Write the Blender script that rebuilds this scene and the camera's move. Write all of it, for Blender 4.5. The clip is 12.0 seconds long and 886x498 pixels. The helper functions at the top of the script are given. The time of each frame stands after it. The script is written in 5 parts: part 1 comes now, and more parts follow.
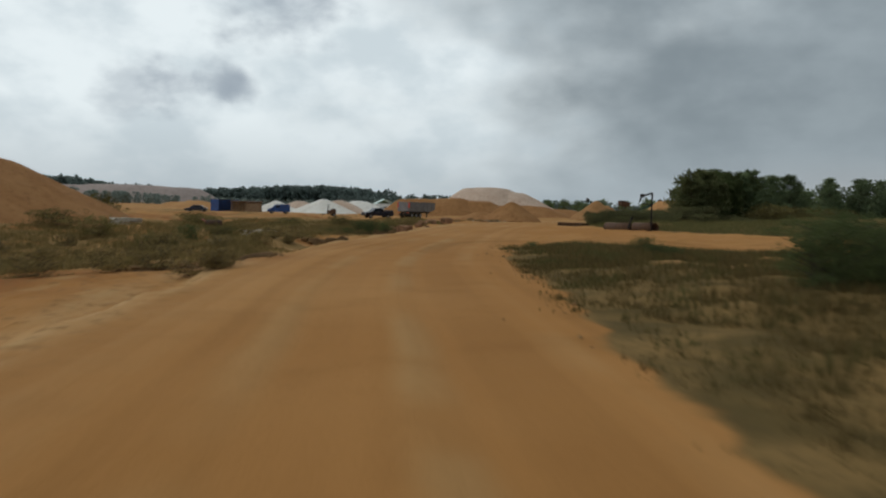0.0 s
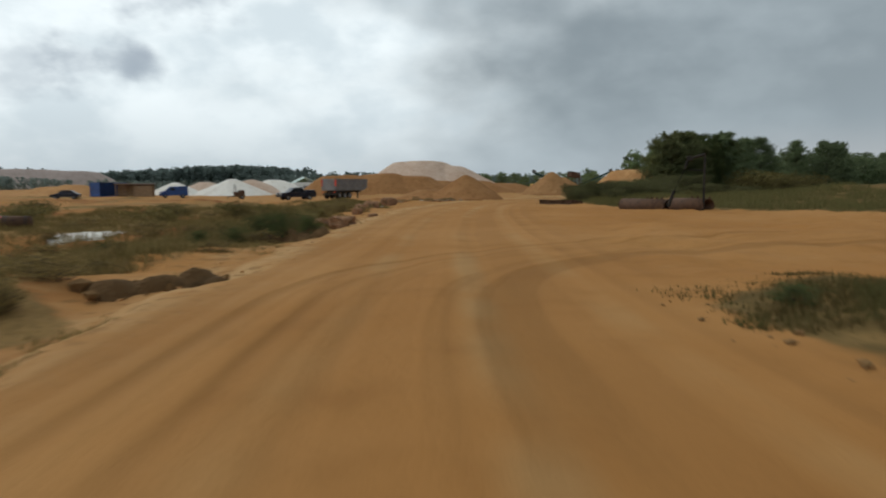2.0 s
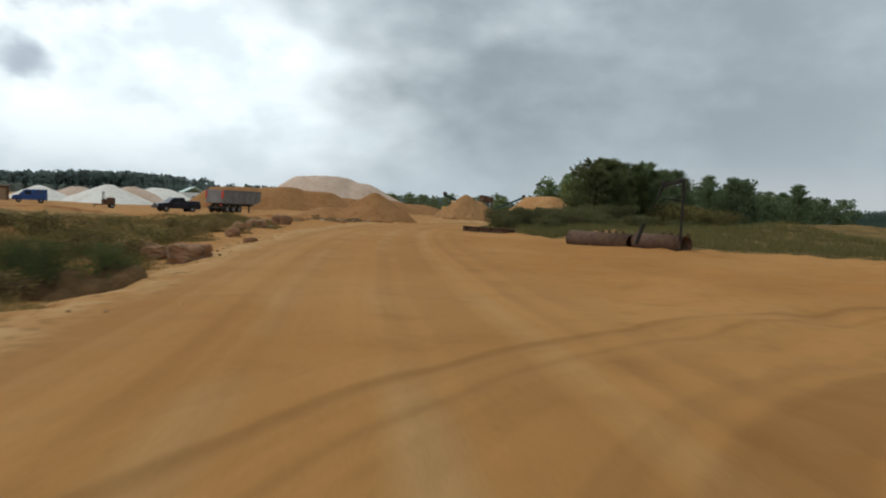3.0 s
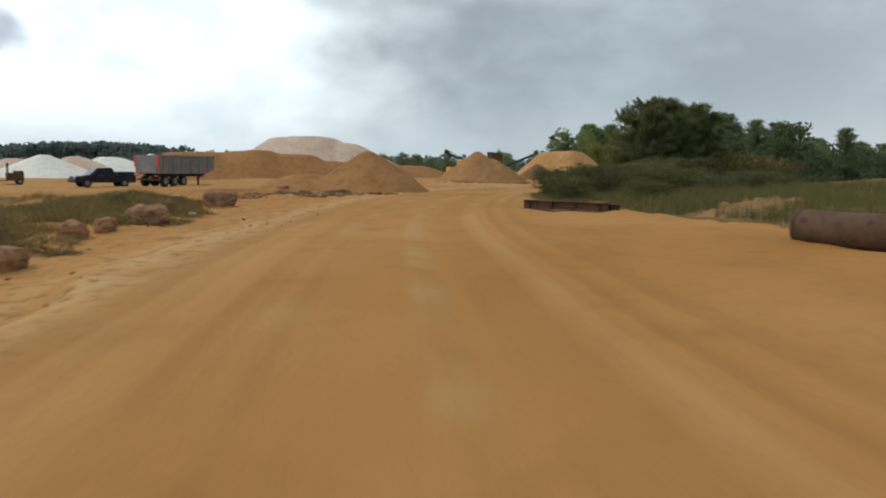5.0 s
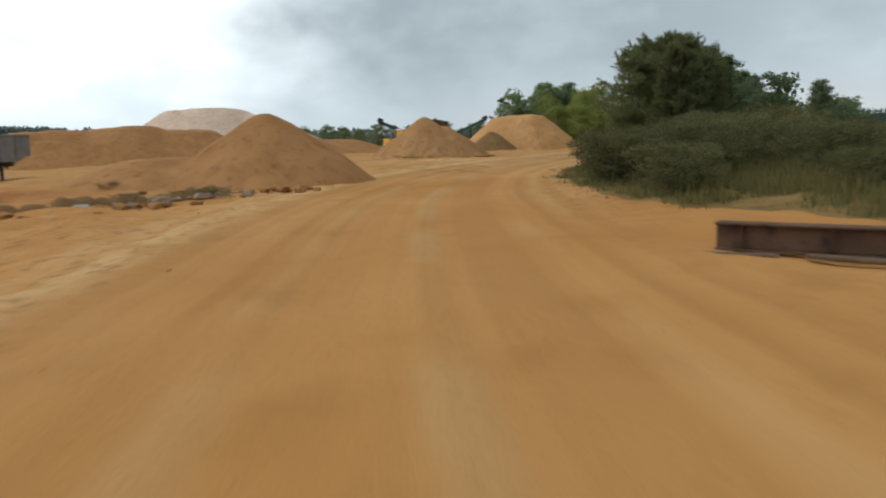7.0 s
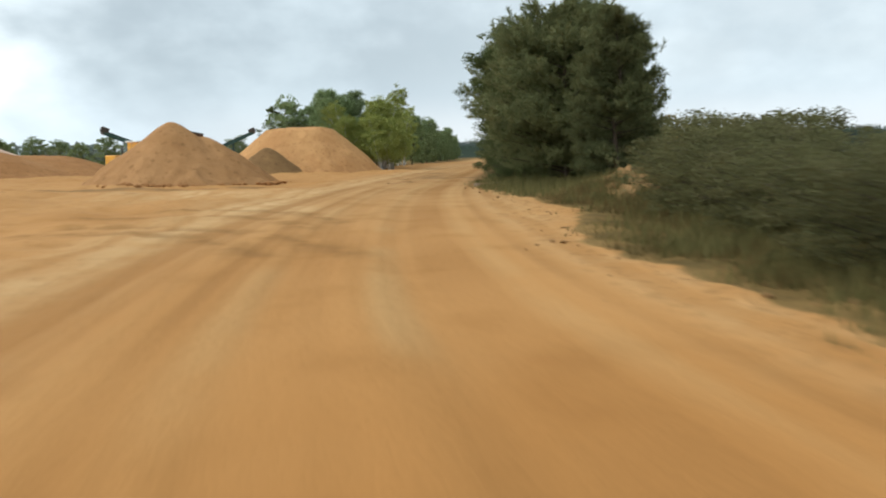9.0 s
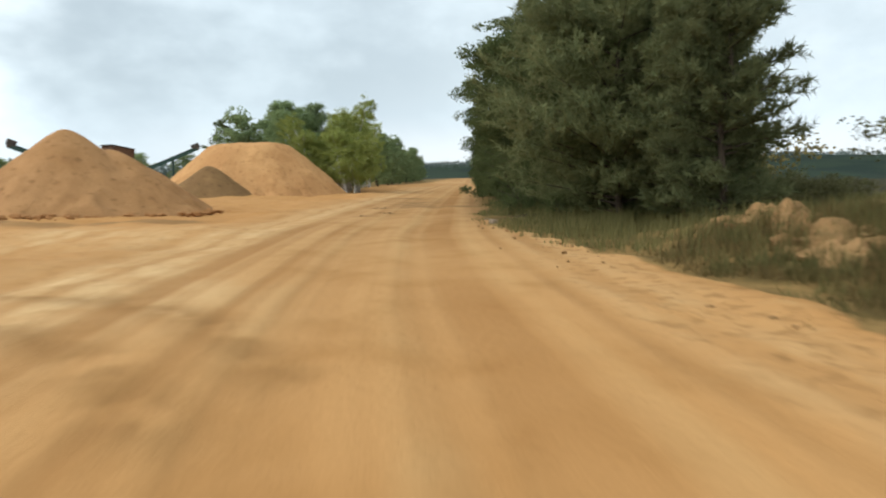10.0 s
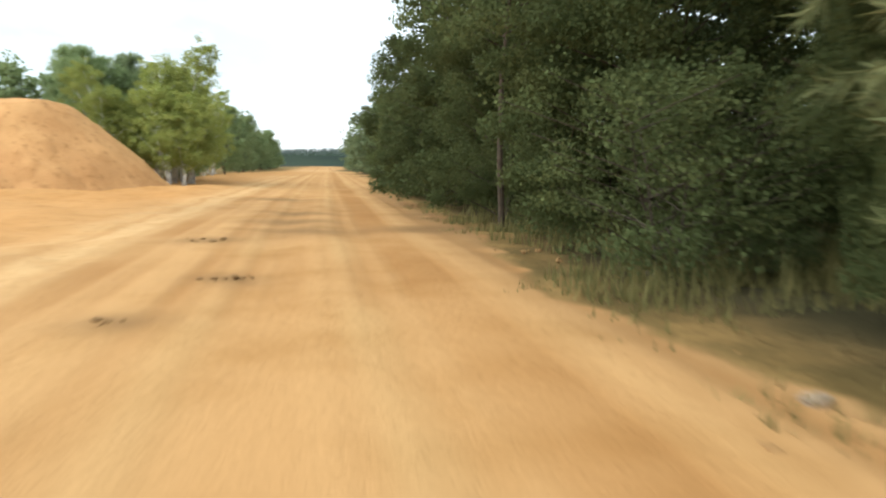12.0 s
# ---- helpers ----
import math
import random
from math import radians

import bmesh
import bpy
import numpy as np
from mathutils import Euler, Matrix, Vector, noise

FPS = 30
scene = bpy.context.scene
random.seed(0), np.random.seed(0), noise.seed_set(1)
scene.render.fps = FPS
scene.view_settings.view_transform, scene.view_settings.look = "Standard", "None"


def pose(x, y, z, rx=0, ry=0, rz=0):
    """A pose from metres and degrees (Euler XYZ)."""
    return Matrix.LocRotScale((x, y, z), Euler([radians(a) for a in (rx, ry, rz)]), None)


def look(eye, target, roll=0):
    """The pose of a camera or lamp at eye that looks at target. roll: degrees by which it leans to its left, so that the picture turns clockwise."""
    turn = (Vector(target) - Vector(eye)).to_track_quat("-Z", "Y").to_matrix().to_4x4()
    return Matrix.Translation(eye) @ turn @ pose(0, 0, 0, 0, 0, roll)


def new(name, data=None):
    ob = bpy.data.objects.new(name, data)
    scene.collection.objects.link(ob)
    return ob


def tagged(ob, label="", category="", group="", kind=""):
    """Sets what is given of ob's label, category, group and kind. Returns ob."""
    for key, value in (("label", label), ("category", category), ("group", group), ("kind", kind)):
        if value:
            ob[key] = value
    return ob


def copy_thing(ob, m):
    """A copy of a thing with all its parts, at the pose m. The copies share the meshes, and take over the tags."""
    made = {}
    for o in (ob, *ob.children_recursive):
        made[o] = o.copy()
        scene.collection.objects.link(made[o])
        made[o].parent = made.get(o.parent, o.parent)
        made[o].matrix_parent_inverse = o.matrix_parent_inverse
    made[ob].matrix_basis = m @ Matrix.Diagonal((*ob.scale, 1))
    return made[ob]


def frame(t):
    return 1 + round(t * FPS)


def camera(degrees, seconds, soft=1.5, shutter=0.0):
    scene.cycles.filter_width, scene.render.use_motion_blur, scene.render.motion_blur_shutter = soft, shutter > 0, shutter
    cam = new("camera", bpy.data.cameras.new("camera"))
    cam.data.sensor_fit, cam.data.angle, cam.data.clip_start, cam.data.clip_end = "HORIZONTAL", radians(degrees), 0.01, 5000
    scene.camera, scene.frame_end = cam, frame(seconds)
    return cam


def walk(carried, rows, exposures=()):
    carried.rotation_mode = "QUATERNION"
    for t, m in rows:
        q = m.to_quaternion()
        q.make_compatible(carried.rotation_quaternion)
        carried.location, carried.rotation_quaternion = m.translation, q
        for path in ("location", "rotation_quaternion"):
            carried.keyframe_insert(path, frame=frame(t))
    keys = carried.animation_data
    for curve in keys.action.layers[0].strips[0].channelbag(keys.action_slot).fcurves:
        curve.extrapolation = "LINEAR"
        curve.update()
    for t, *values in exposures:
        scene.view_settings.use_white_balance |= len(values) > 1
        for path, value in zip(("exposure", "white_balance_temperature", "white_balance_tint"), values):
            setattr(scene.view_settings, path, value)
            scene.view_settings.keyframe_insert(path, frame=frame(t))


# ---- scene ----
# ---- camera and its walk ----
cam = camera(62.67, 12.0, soft=2.0, shutter=0.4)
PATH = [
    (0, 6.603, 17.789, 1.588, -3.182, -1.659, 1.911),
    (0.5, 5.796, 23.621, 1.571, -1.233, -1.023, 1.720),
    (1, 5.091, 29.193, 1.558, -2.601, -1.159, 1.548),
    (1.5, 4.401, 34.602, 1.603, -3.264, 2.005, 0.134),
    (2, 4.024, 39.857, 1.573, -4.951, -0.017, -4.251),
    (2.5, 4.146, 45.203, 1.585, -2.103, -2.260, -8.454),
    (3, 4.704, 50.674, 1.569, -3.162, -2.798, -11.763),
    (4.8, 6.554, 70.694, 1.658, -6.22, -0.97, -11.95),
    (5, 6.799, 72.835, 1.661, -6.268, -0.788, -12.659),
    (5.5, 7.494, 78.095, 1.627, -5.685, -0.162, -12.534),
    (6, 8.239, 83.455, 1.674, -7.491, 0.219, -14.596),
    (6.5, 9.231, 88.957, 1.651, -6.774, 0.816, -16.120),
    (7, 10.481, 94.601, 1.571, -8.448, 1.343, -18.374),
    (7.5, 11.572, 100.228, 1.586, -7.267, 1.549, -24.027),
    (7.7, 12.094, 102.587, 1.589, -8.2, 1.57, -27.1),
    (9.3, 19.188, 121.979, 1.596, -7.05, 0.6, -37.8),
    (9.5, 20.405, 124.103, 1.599, -6.884, 0.447, -37.438),
    (10, 23.665, 129.058, 1.694, -5.643, 0.156, -40.569),
    (10.5, 27.004, 134.296, 1.629, -7.115, -0.247, -43.759),
    (11, 30.553, 139.361, 1.571, -7.164, -0.393, -47.236),
    (11.5, 34.496, 144.226, 1.442, -6.947, 0.130, -47.518),
    (12, 38.290, 148.746, 1.549, -6.370, -1.126, -51.820),
]
EXPOSURES = [(t, stops, 6250, 8) for t, stops in ((0.0, -0.85), (1.5, -0.75), (3.0, -0.42), (5.0, -0.25), (5.5, -0.3), (6.0, -0.05), (6.5, -0.08), (7.0, -0.12), (7.5, 0.14), (9.5, 0.4), (11.0, 0.65), (11.5, 0.75), (12.0, 1.15))]
walk(cam, [(t, pose(x, y, z, 90 + p, r, w)) for t, x, y, z, p, r, w in PATH], EXPOSURES)


# ---- world, sun ----
def build_world():
    world = bpy.data.worlds.new("overcast_sky")
    scene.world = world
    world.use_nodes = True
    nt = world.node_tree
    nt.nodes.clear()
    N, L = nt.nodes.new, nt.links.new

    def math_node(op, a, b=None, clamp=False):
        n = N("ShaderNodeMath")
        n.operation, n.use_clamp = op, clamp
        for i, v in enumerate((a, b)):
            if v is None:
                continue
            if isinstance(v, (int, float)):
                n.inputs[i].default_value = v
            else:
                L(v, n.inputs[i])
        return n.outputs[0]

    def ramp(v, lo, hi):
        n = N("ShaderNodeMapRange")
        n.interpolation_type = "SMOOTHSTEP"
        L(v, n.inputs[0])
        n.inputs[1].default_value, n.inputs[2].default_value = lo, hi
        return n.outputs[0]

    def mix(f, a, b):
        n = N("ShaderNodeMix")
        n.data_type = "RGBA"
        for i, v in ((0, f), (6, a), (7, b)):
            if isinstance(v, (int, float)):
                n.inputs[i].default_value = v
            elif isinstance(v, tuple):
                n.inputs[i].default_value = (*v, 1)
            else:
                L(v, n.inputs[i])
        return n.outputs[2]

    tex = N("ShaderNodeTexCoord")
    sep = N("ShaderNodeSeparateXYZ")
    L(tex.outputs["Generated"], sep.inputs[0])
    dx, dy, dz = sep.outputs
    flat = N("ShaderNodeCombineXYZ")
    L(math_node("MULTIPLY", dx, 1.7), flat.inputs[0])
    L(math_node("MULTIPLY", dy, 1.7), flat.inputs[1])
    L(math_node("MULTIPLY", dz, 2.9), flat.inputs[2])

    def clouds(scale, detail, rough, at):
        n = N("ShaderNodeTexNoise")
        n.inputs["Scale"].default_value, n.inputs["Detail"].default_value = scale, detail
        n.inputs["Roughness"].default_value = rough
        add = N("ShaderNodeVectorMath")
        add.operation = "ADD"
        add.inputs[1].default_value = at
        L(flat.outputs[0], add.inputs[0])
        L(add.outputs[0], n.inputs[0])
        return n.outputs[0]

    big = clouds(2.2, 3, 0.5, (3.1, 0.4, 0))
    fine = clouds(6.0, 5, 0.5, (7.7, 2.3, 0))
    # thin bright deck to the north-west, thicker rain cloud to the north-east
    side = math_node("ADD", dx, math_node("MULTIPLY", dy, -0.18))
    thick = math_node("ADD", math_node("MULTIPLY", ramp(side, -0.55, 0.30), 0.95), math_node("MULTIPLY", big, 1.15))
    thick = math_node("ADD", thick, math_node("MULTIPLY", fine, 0.42))
    dark = ramp(thick, 1.02, 1.66)
    dark = math_node("MULTIPLY", dark, math_node("SUBTRACT", 1.0, math_node("MULTIPLY", ramp(dx, 0.4, 0.9), 0.15)))
    # the rain cloud's own folds: darker bellies and paler gaps
    folds = math_node("ADD", math_node("MULTIPLY", clouds(2.6, 4, 0.5, (5.3, 8.1, 1.2)), 0.7), math_node("MULTIPLY", clouds(9.0, 5, 0.55, (2.2, 6.4, 3.0)), 0.3))
    rain = mix(ramp(folds, 0.36, 0.66), (0.43, 0.495, 0.53), (0.57, 0.645, 0.68))
    bright = mix(ramp(math_node("ADD", math_node("MULTIPLY", fine, 0.45), math_node("MULTIPLY", clouds(4.2, 6, 0.55, (9.4, 1.7, 2.5)), 0.55)), 0.38, 0.60), (1.16, 1.27, 1.31), (1.55, 1.63, 1.63))
    deck = mix(dark, bright, rain)

    # loose darker cloudlets under the deck
    for (ax, ay, az), size, force in CLOUDLETS:
        dot = N("ShaderNodeVectorMath")
        dot.operation = "DOT_PRODUCT"
        L(tex.outputs["Generated"], dot.inputs[0])
        dot.inputs[1].default_value = Vector((ax, ay, az)).normalized()
        wob = math_node("ADD", math_node("SUBTRACT", fine, 0.5), math_node("MULTIPLY", math_node("SUBTRACT", clouds(14.0, 3, 0.5, (1.3, 4.2, 0)), 0.5), 0.8))
        v = math_node("ADD", dot.outputs["Value"], math_node("MULTIPLY", wob, size * 2.2))
        near = ramp(v, 1 - size, 1 + size * 0.3)
        deck = mix(math_node("MULTIPLY", near, force), deck, (0.46, 0.54, 0.64))
    haze = ramp(dz, 0.14, 0.0)
    deck = mix(math_node("MULTIPLY", haze, 0.62), deck, (0.66, 0.75, 0.81))
    # clearer strip under the rain cloud's edge
    strip = math_node("MULTIPLY", math_node("MULTIPLY", ramp(dz, 0.09, 0.02), ramp(dx, 0.22, 0.5)), 0.55)
    deck = mix(strip, deck, (0.80, 0.80, 0.79))
    sky = N("ShaderNodeTexSky")
    sky.sky_type, sky.sun_disc = "NISHITA", False
    sky.sun_elevation, sky.sun_rotation = radians(42), radians(-25)
    blue = N("ShaderNodeBackground")
    L(sky.outputs[0], blue.inputs[0])
    blue.inputs[1].default_value = 0.05
    grey = N("ShaderNodeBackground")
    L(deck, grey.inputs[0])
    grey.inputs[1].default_value = 1.0
    both = N("ShaderNodeMixShader")
    both.inputs[0].default_value = 0.94
    L(blue.outputs[0], both.inputs[1])
    L(grey.outputs[0], both.inputs[2])
    out = N("ShaderNodeOutputWorld")
    L(both.outputs[0], out.inputs[0])


# direction, size and density of the loose cloudlets
CLOUDLETS = [((-0.255, 0.925, 0.285), 0.0065, 0.65), ((-0.41, 0.90, 0.135), 0.0016, 0.45), ((-0.375, 0.916, 0.14), 0.0011, 0.45), ((-0.322, 0.934, 0.157), 0.0008, 0.6), ((-0.30, 0.94, 0.15), 0.0005, 0.5)]
build_world()

sun_data = bpy.data.lights.new("sun", "SUN")
sun_data.energy, sun_data.angle, sun_data.color = 0.8, radians(20), (1.0, 0.95, 0.88)
sun = new("sun", sun_data)
sun.matrix_world = look((-40, 80, 90), (0, 0, 0))


# ---- materials ----
def shader(name, rough=0.8, metal=0.0, gloss=0.5):
    m = bpy.data.materials.new(name)
    m.use_nodes = True
    b = m.node_tree.nodes["Principled BSDF"]
    b.inputs["Roughness"].default_value, b.inputs["Metallic"].default_value = rough, metal
    b.inputs["Specular IOR Level"].default_value = gloss
    return m, m.node_tree, b


def add_noise(nt, scale, detail=4, coords="Object", stretch=None):
    n = nt.nodes.new("ShaderNodeTexNoise")
    n.inputs["Scale"].default_value, n.inputs["Detail"].default_value = scale, detail
    c = nt.nodes.new("ShaderNodeTexCoord")
    src = c.outputs[coords]
    if stretch:
        mp = nt.nodes.new("ShaderNodeMapping")
        mp.inputs["Scale"].default_value = stretch
        nt.links.new(src, mp.inputs[0])
        src = mp.outputs[0]
    nt.links.new(src, n.inputs["Vector"])
    return n.outputs["Fac"]


def span(nt, v, lo, hi, a=0.0, b=1.0):
    n = nt.nodes.new("ShaderNodeMapRange")
    n.interpolation_type = "SMOOTHSTEP"
    nt.links.new(v, n.inputs[0])
    for i, q in enumerate((lo, hi, a, b)):
        n.inputs[i + 1].default_value = q
    return n.outputs[0]


def blend(nt, f, a, b, mode="MIX"):
    n = nt.nodes.new("ShaderNodeMix")
    n.data_type, n.blend_type = "RGBA", mode
    for i, v in ((0, f), (6, a), (7, b)):
        if isinstance(v, (int, float)):
            n.inputs[i].default_value = v
        elif isinstance(v, tuple):
            n.inputs[i].default_value = (*v, 1)
        else:
            nt.links.new(v, n.inputs[i])
    return n.outputs[2]


def calc(nt, op, a, b):
    n = nt.nodes.new("ShaderNodeMath")
    n.operation = op
    for i, v in enumerate((a, b)):
        if isinstance(v, (int, float)):
            n.inputs[i].default_value = v
        else:
            nt.links.new(v, n.inputs[i])
    return n.outputs[0]


def add_bump(nt, b, height, strength, distance):
    n = nt.nodes.new("ShaderNodeBump")
    n.inputs["Strength"].default_value, n.inputs["Distance"].default_value = strength, distance
    nt.links.new(height, n.inputs["Height"])
    nt.links.new(n.outputs[0], b.inputs["Normal"])


def plain(name, c1, c2, scale=3.0, fine=40.0, rough=0.7, metal=0.0, bump=0.3, dist=0.02, stain=None):
    """A surface with blotches at one size and grain at another."""
    m, nt, b = shader(name, rough, metal, 0.5 if rough < 0.8 else 0.15)
    big, small = add_noise(nt, scale, 5), add_noise(nt, fine, 3)
    col = blend(nt, span(nt, big, 0.35, 0.65), c1, c2)
    col = blend(nt, calc(nt, "MULTIPLY", span(nt, small, 0.45, 0.75), 0.35), col, tuple(v * 0.55 for v in c1))
    if stain:
        col = blend(nt, span(nt, add_noise(nt, scale * 1.7, 6), 0.55, 0.68, 0, 0.8), col, stain)
    nt.links.new(col, b.inputs["Base Color"])
    add_bump(nt, b, small, bump, dist)
    return m


def pile_material(name, c1, c2, c3, rill=0.5):
    """Loose tipped sand: streaks down the slope, damp and dry patches, clods."""
    m, nt, b = shader(name, 0.95, 0, 0.06)
    big, mid, fine = add_noise(nt, 0.22, 4), add_noise(nt, 1.3, 5, stretch=(1, 1, 0.35)), add_noise(nt, 14, 4)
    col = blend(nt, span(nt, big, 0.35, 0.65), c1, c2)
    col = blend(nt, span(nt, mid, 0.45, 0.75, 0, 0.55), col, c3)
    col = blend(nt, span(nt, fine, 0.5, 0.8, 0, 0.35), col, tuple(v * 0.5 for v in c1))
    col = blend(nt, span(nt, add_noise(nt, 2.4, 6), 0.56, 0.70, 0, 0.55), col, tuple(v * 0.72 for v in c3))
    col = blend(nt, span(nt, add_noise(nt, 0.7, 3), 0.55, 0.72, 0, 0.4), col, tuple(min(v * 1.18, 0.85) for v in c2))
    nt.links.new(col, b.inputs["Base Color"])
    add_bump(nt, b, calc(nt, "ADD", calc(nt, "MULTIPLY", mid, 1.2), calc(nt, "MULTIPLY", fine, 0.35)), rill, 0.25)
    return m


def ground_material():
    m, nt, b = shader("sandy_ground", 0.95, 0, 0.05)

    def attr(name):
        n = nt.nodes.new("ShaderNodeAttribute")
        n.attribute_name = name
        return n.outputs["Fac"]

    veg, lat, lat2, damp_brown, pale, far, dry, forest_floor = (attr(n) for n in ("veg", "lat", "lat2", "damp_brown", "pale", "far", "dry", "forest_floor"))
    rust, arcs = attr("rust"), attr("arcs")
    big, mid, fine = add_noise(nt, 0.09, 5), add_noise(nt, 0.7, 6), add_noise(nt, 9, 5)
    grit = add_noise(nt, 45, 3)
    sand = blend(nt, span(nt, big, 0.38, 0.62), (0.385, 0.178, 0.053), (0.435, 0.215, 0.072))
    sand = blend(nt, span(nt, mid, 0.5, 0.8, 0, 0.5), sand, (0.265, 0.118, 0.033))
    # drier, paler sand further along the way
    sand = blend(nt, dry, sand, blend(nt, span(nt, mid, 0.4, 0.75), (0.42, 0.24, 0.10), (0.33, 0.178, 0.066)))
    # wheel tracks: bands that follow the way
    ruts = []
    for v, sc, wob in ((lat, 0.95, 1.2), (lat2, 0.9, 0.9)):
        wv = calc(nt, "ADD", calc(nt, "MULTIPLY", v, sc), calc(nt, "MULTIPLY", big, 0.5 * wob))
        cmb = nt.nodes.new("ShaderNodeCombineXYZ")
        nt.links.new(wv, cmb.inputs[0])
        n = nt.nodes.new("ShaderNodeTexNoise")
        n.inputs["Scale"].default_value, n.inputs["Detail"].default_value = 0.9, 2.2
        nt.links.new(cmb.outputs[0], n.inputs["Vector"])
        ruts.append(n.outputs["Fac"])
    on_road = attr("tracked")
    on_turn = attr("turned")
    r1 = calc(nt, "MULTIPLY", calc(nt, "MULTIPLY", span(nt, ruts[0], 0.40, 0.60), on_road), span(nt, add_noise(nt, 0.16, 3), 0.3, 0.6, 0.35, 1))
    r2 = calc(nt, "MULTIPLY", span(nt, ruts[1], 0.45, 0.6), on_turn)
    ridge = calc(nt, "MULTIPLY", calc(nt, "MULTIPLY", span(nt, ruts[0], 0.44, 0.30), on_road), 0.28)
    sand = blend(nt, ridge, sand, (0.50, 0.30, 0.12))
    # two compacted pale wheel lines and a second, fainter pair beside them
    for off, strong in ((0.0, 0.36), (-1.7, 0.3)):
        arm = calc(nt, "ABSOLUTE", calc(nt, "ADD", calc(nt, "ADD", lat, off), calc(nt, "MULTIPLY", big, 0.7)), 0.0)
        line = span(nt, calc(nt, "ABSOLUTE", calc(nt, "SUBTRACT", arm, 0.85), 0.0), 0.42, 0.05)
        line = calc(nt, "MULTIPLY", calc(nt, "MULTIPLY", line, on_road), span(nt, add_noise(nt, 0.21, 4), 0.38, 0.62, 0, strong))
        sand = blend(nt, line, sand, (0.47, 0.29, 0.125))
    sand = blend(nt, calc(nt, "MULTIPLY", r1, calc(nt, "ADD", calc(nt, "MULTIPLY", dry, 0.42), 0.34)), sand, (0.25, 0.114, 0.034))
    sand = blend(nt, calc(nt, "MULTIPLY", r2, 0.42), sand, (0.206, 0.099, 0.030))
    sand = blend(nt, calc(nt, "MULTIPLY", pale, calc(nt, "MULTIPLY", span(nt, mid, 0.3, 0.6, 0.25, 1), span(nt, ruts[0], 0.62, 0.38, 0.2, 1))), sand, (0.56, 0.37, 0.18))
    sand = blend(nt, calc(nt, "MULTIPLY", rust, span(nt, mid, 0.3, 0.6, 0.3, 1)), sand, (0.225, 0.083, 0.028))
    sand = blend(nt, calc(nt, "MULTIPLY", arcs, span(nt, add_noise(nt, 0.9, 4), 0.36, 0.52, 0, 0.65)), sand, (0.20, 0.10, 0.032))
    # crumbled crust on the shoulders, lighter lumps with darker hollows
    crumb = attr("crumb")
    sand = blend(nt, calc(nt, "MULTIPLY", crumb, span(nt, add_noise(nt, 3.2, 6), 0.52, 0.66, 0, 0.7)), sand, (0.235, 0.122, 0.045))
    sand = blend(nt, calc(nt, "MULTIPLY", crumb, span(nt, add_noise(nt, 1.1, 5), 0.55, 0.7, 0, 0.4)), sand, (0.47, 0.295, 0.13))
    sand = blend(nt, calc(nt, "MULTIPLY", damp_brown, span(nt, mid, 0.2, 0.5, 0.3, 1)), sand, (0.205, 0.115, 0.048))
    sand = blend(nt, span(nt, fine, 0.5, 0.85, 0, 0.1), sand, (0.24, 0.12, 0.04))
    turf = blend(nt, span(nt, mid, 0.35, 0.65), (0.115, 0.078, 0.028), (0.235, 0.143, 0.052))
    turf = blend(nt, span(nt, fine, 0.45, 0.75, 0, 0.7), turf, (0.10, 0.066, 0.024))
    turf = blend(nt, calc(nt, "MULTIPLY", span(nt, add_noise(nt, 0.33, 5), 0.40, 0.60, 0.15, 0.85), attr("bare")), turf, (0.34, 0.195, 0.072))
    turf = blend(nt, forest_floor, turf, blend(nt, span(nt, mid, 0.4, 0.7), (0.032, 0.028, 0.014), (0.06, 0.048, 0.022)))
    edge = calc(nt, "ADD", veg, calc(nt, "MULTIPLY", calc(nt, "SUBTRACT", mid, 0.5), 1.1))
    col = blend(nt, span(nt, edge, 0.38, 0.62), sand, turf)
    field = blend(nt, span(nt, add_noise(nt, 0.012, 4), 0.4, 0.6), (0.014, 0.024, 0.017), (0.022, 0.034, 0.02))
    col = blend(nt, far, col, field)
    nt.links.new(col, b.inputs["Base Color"])
    hgt = calc(nt, "ADD", calc(nt, "MULTIPLY", fine, 0.16), calc(nt, "MULTIPLY", mid, 0.6))
    hgt = calc(nt, "ADD", hgt, calc(nt, "MULTIPLY", grit, 0.06))
    lumps = calc(nt, "MULTIPLY", span(nt, add_noise(nt, 2.6, 4), 0.45, 0.75), crumb)
    hgt = calc(nt, "ADD", hgt, calc(nt, "MULTIPLY", lumps, 0.4))
    hgt = calc(nt, "SUBTRACT", hgt, calc(nt, "ADD", calc(nt, "MULTIPLY", r1, 0.35), calc(nt, "MULTIPLY", r2, 0.6)))
    add_bump(nt, b, hgt, 0.7, 0.12)
    return m


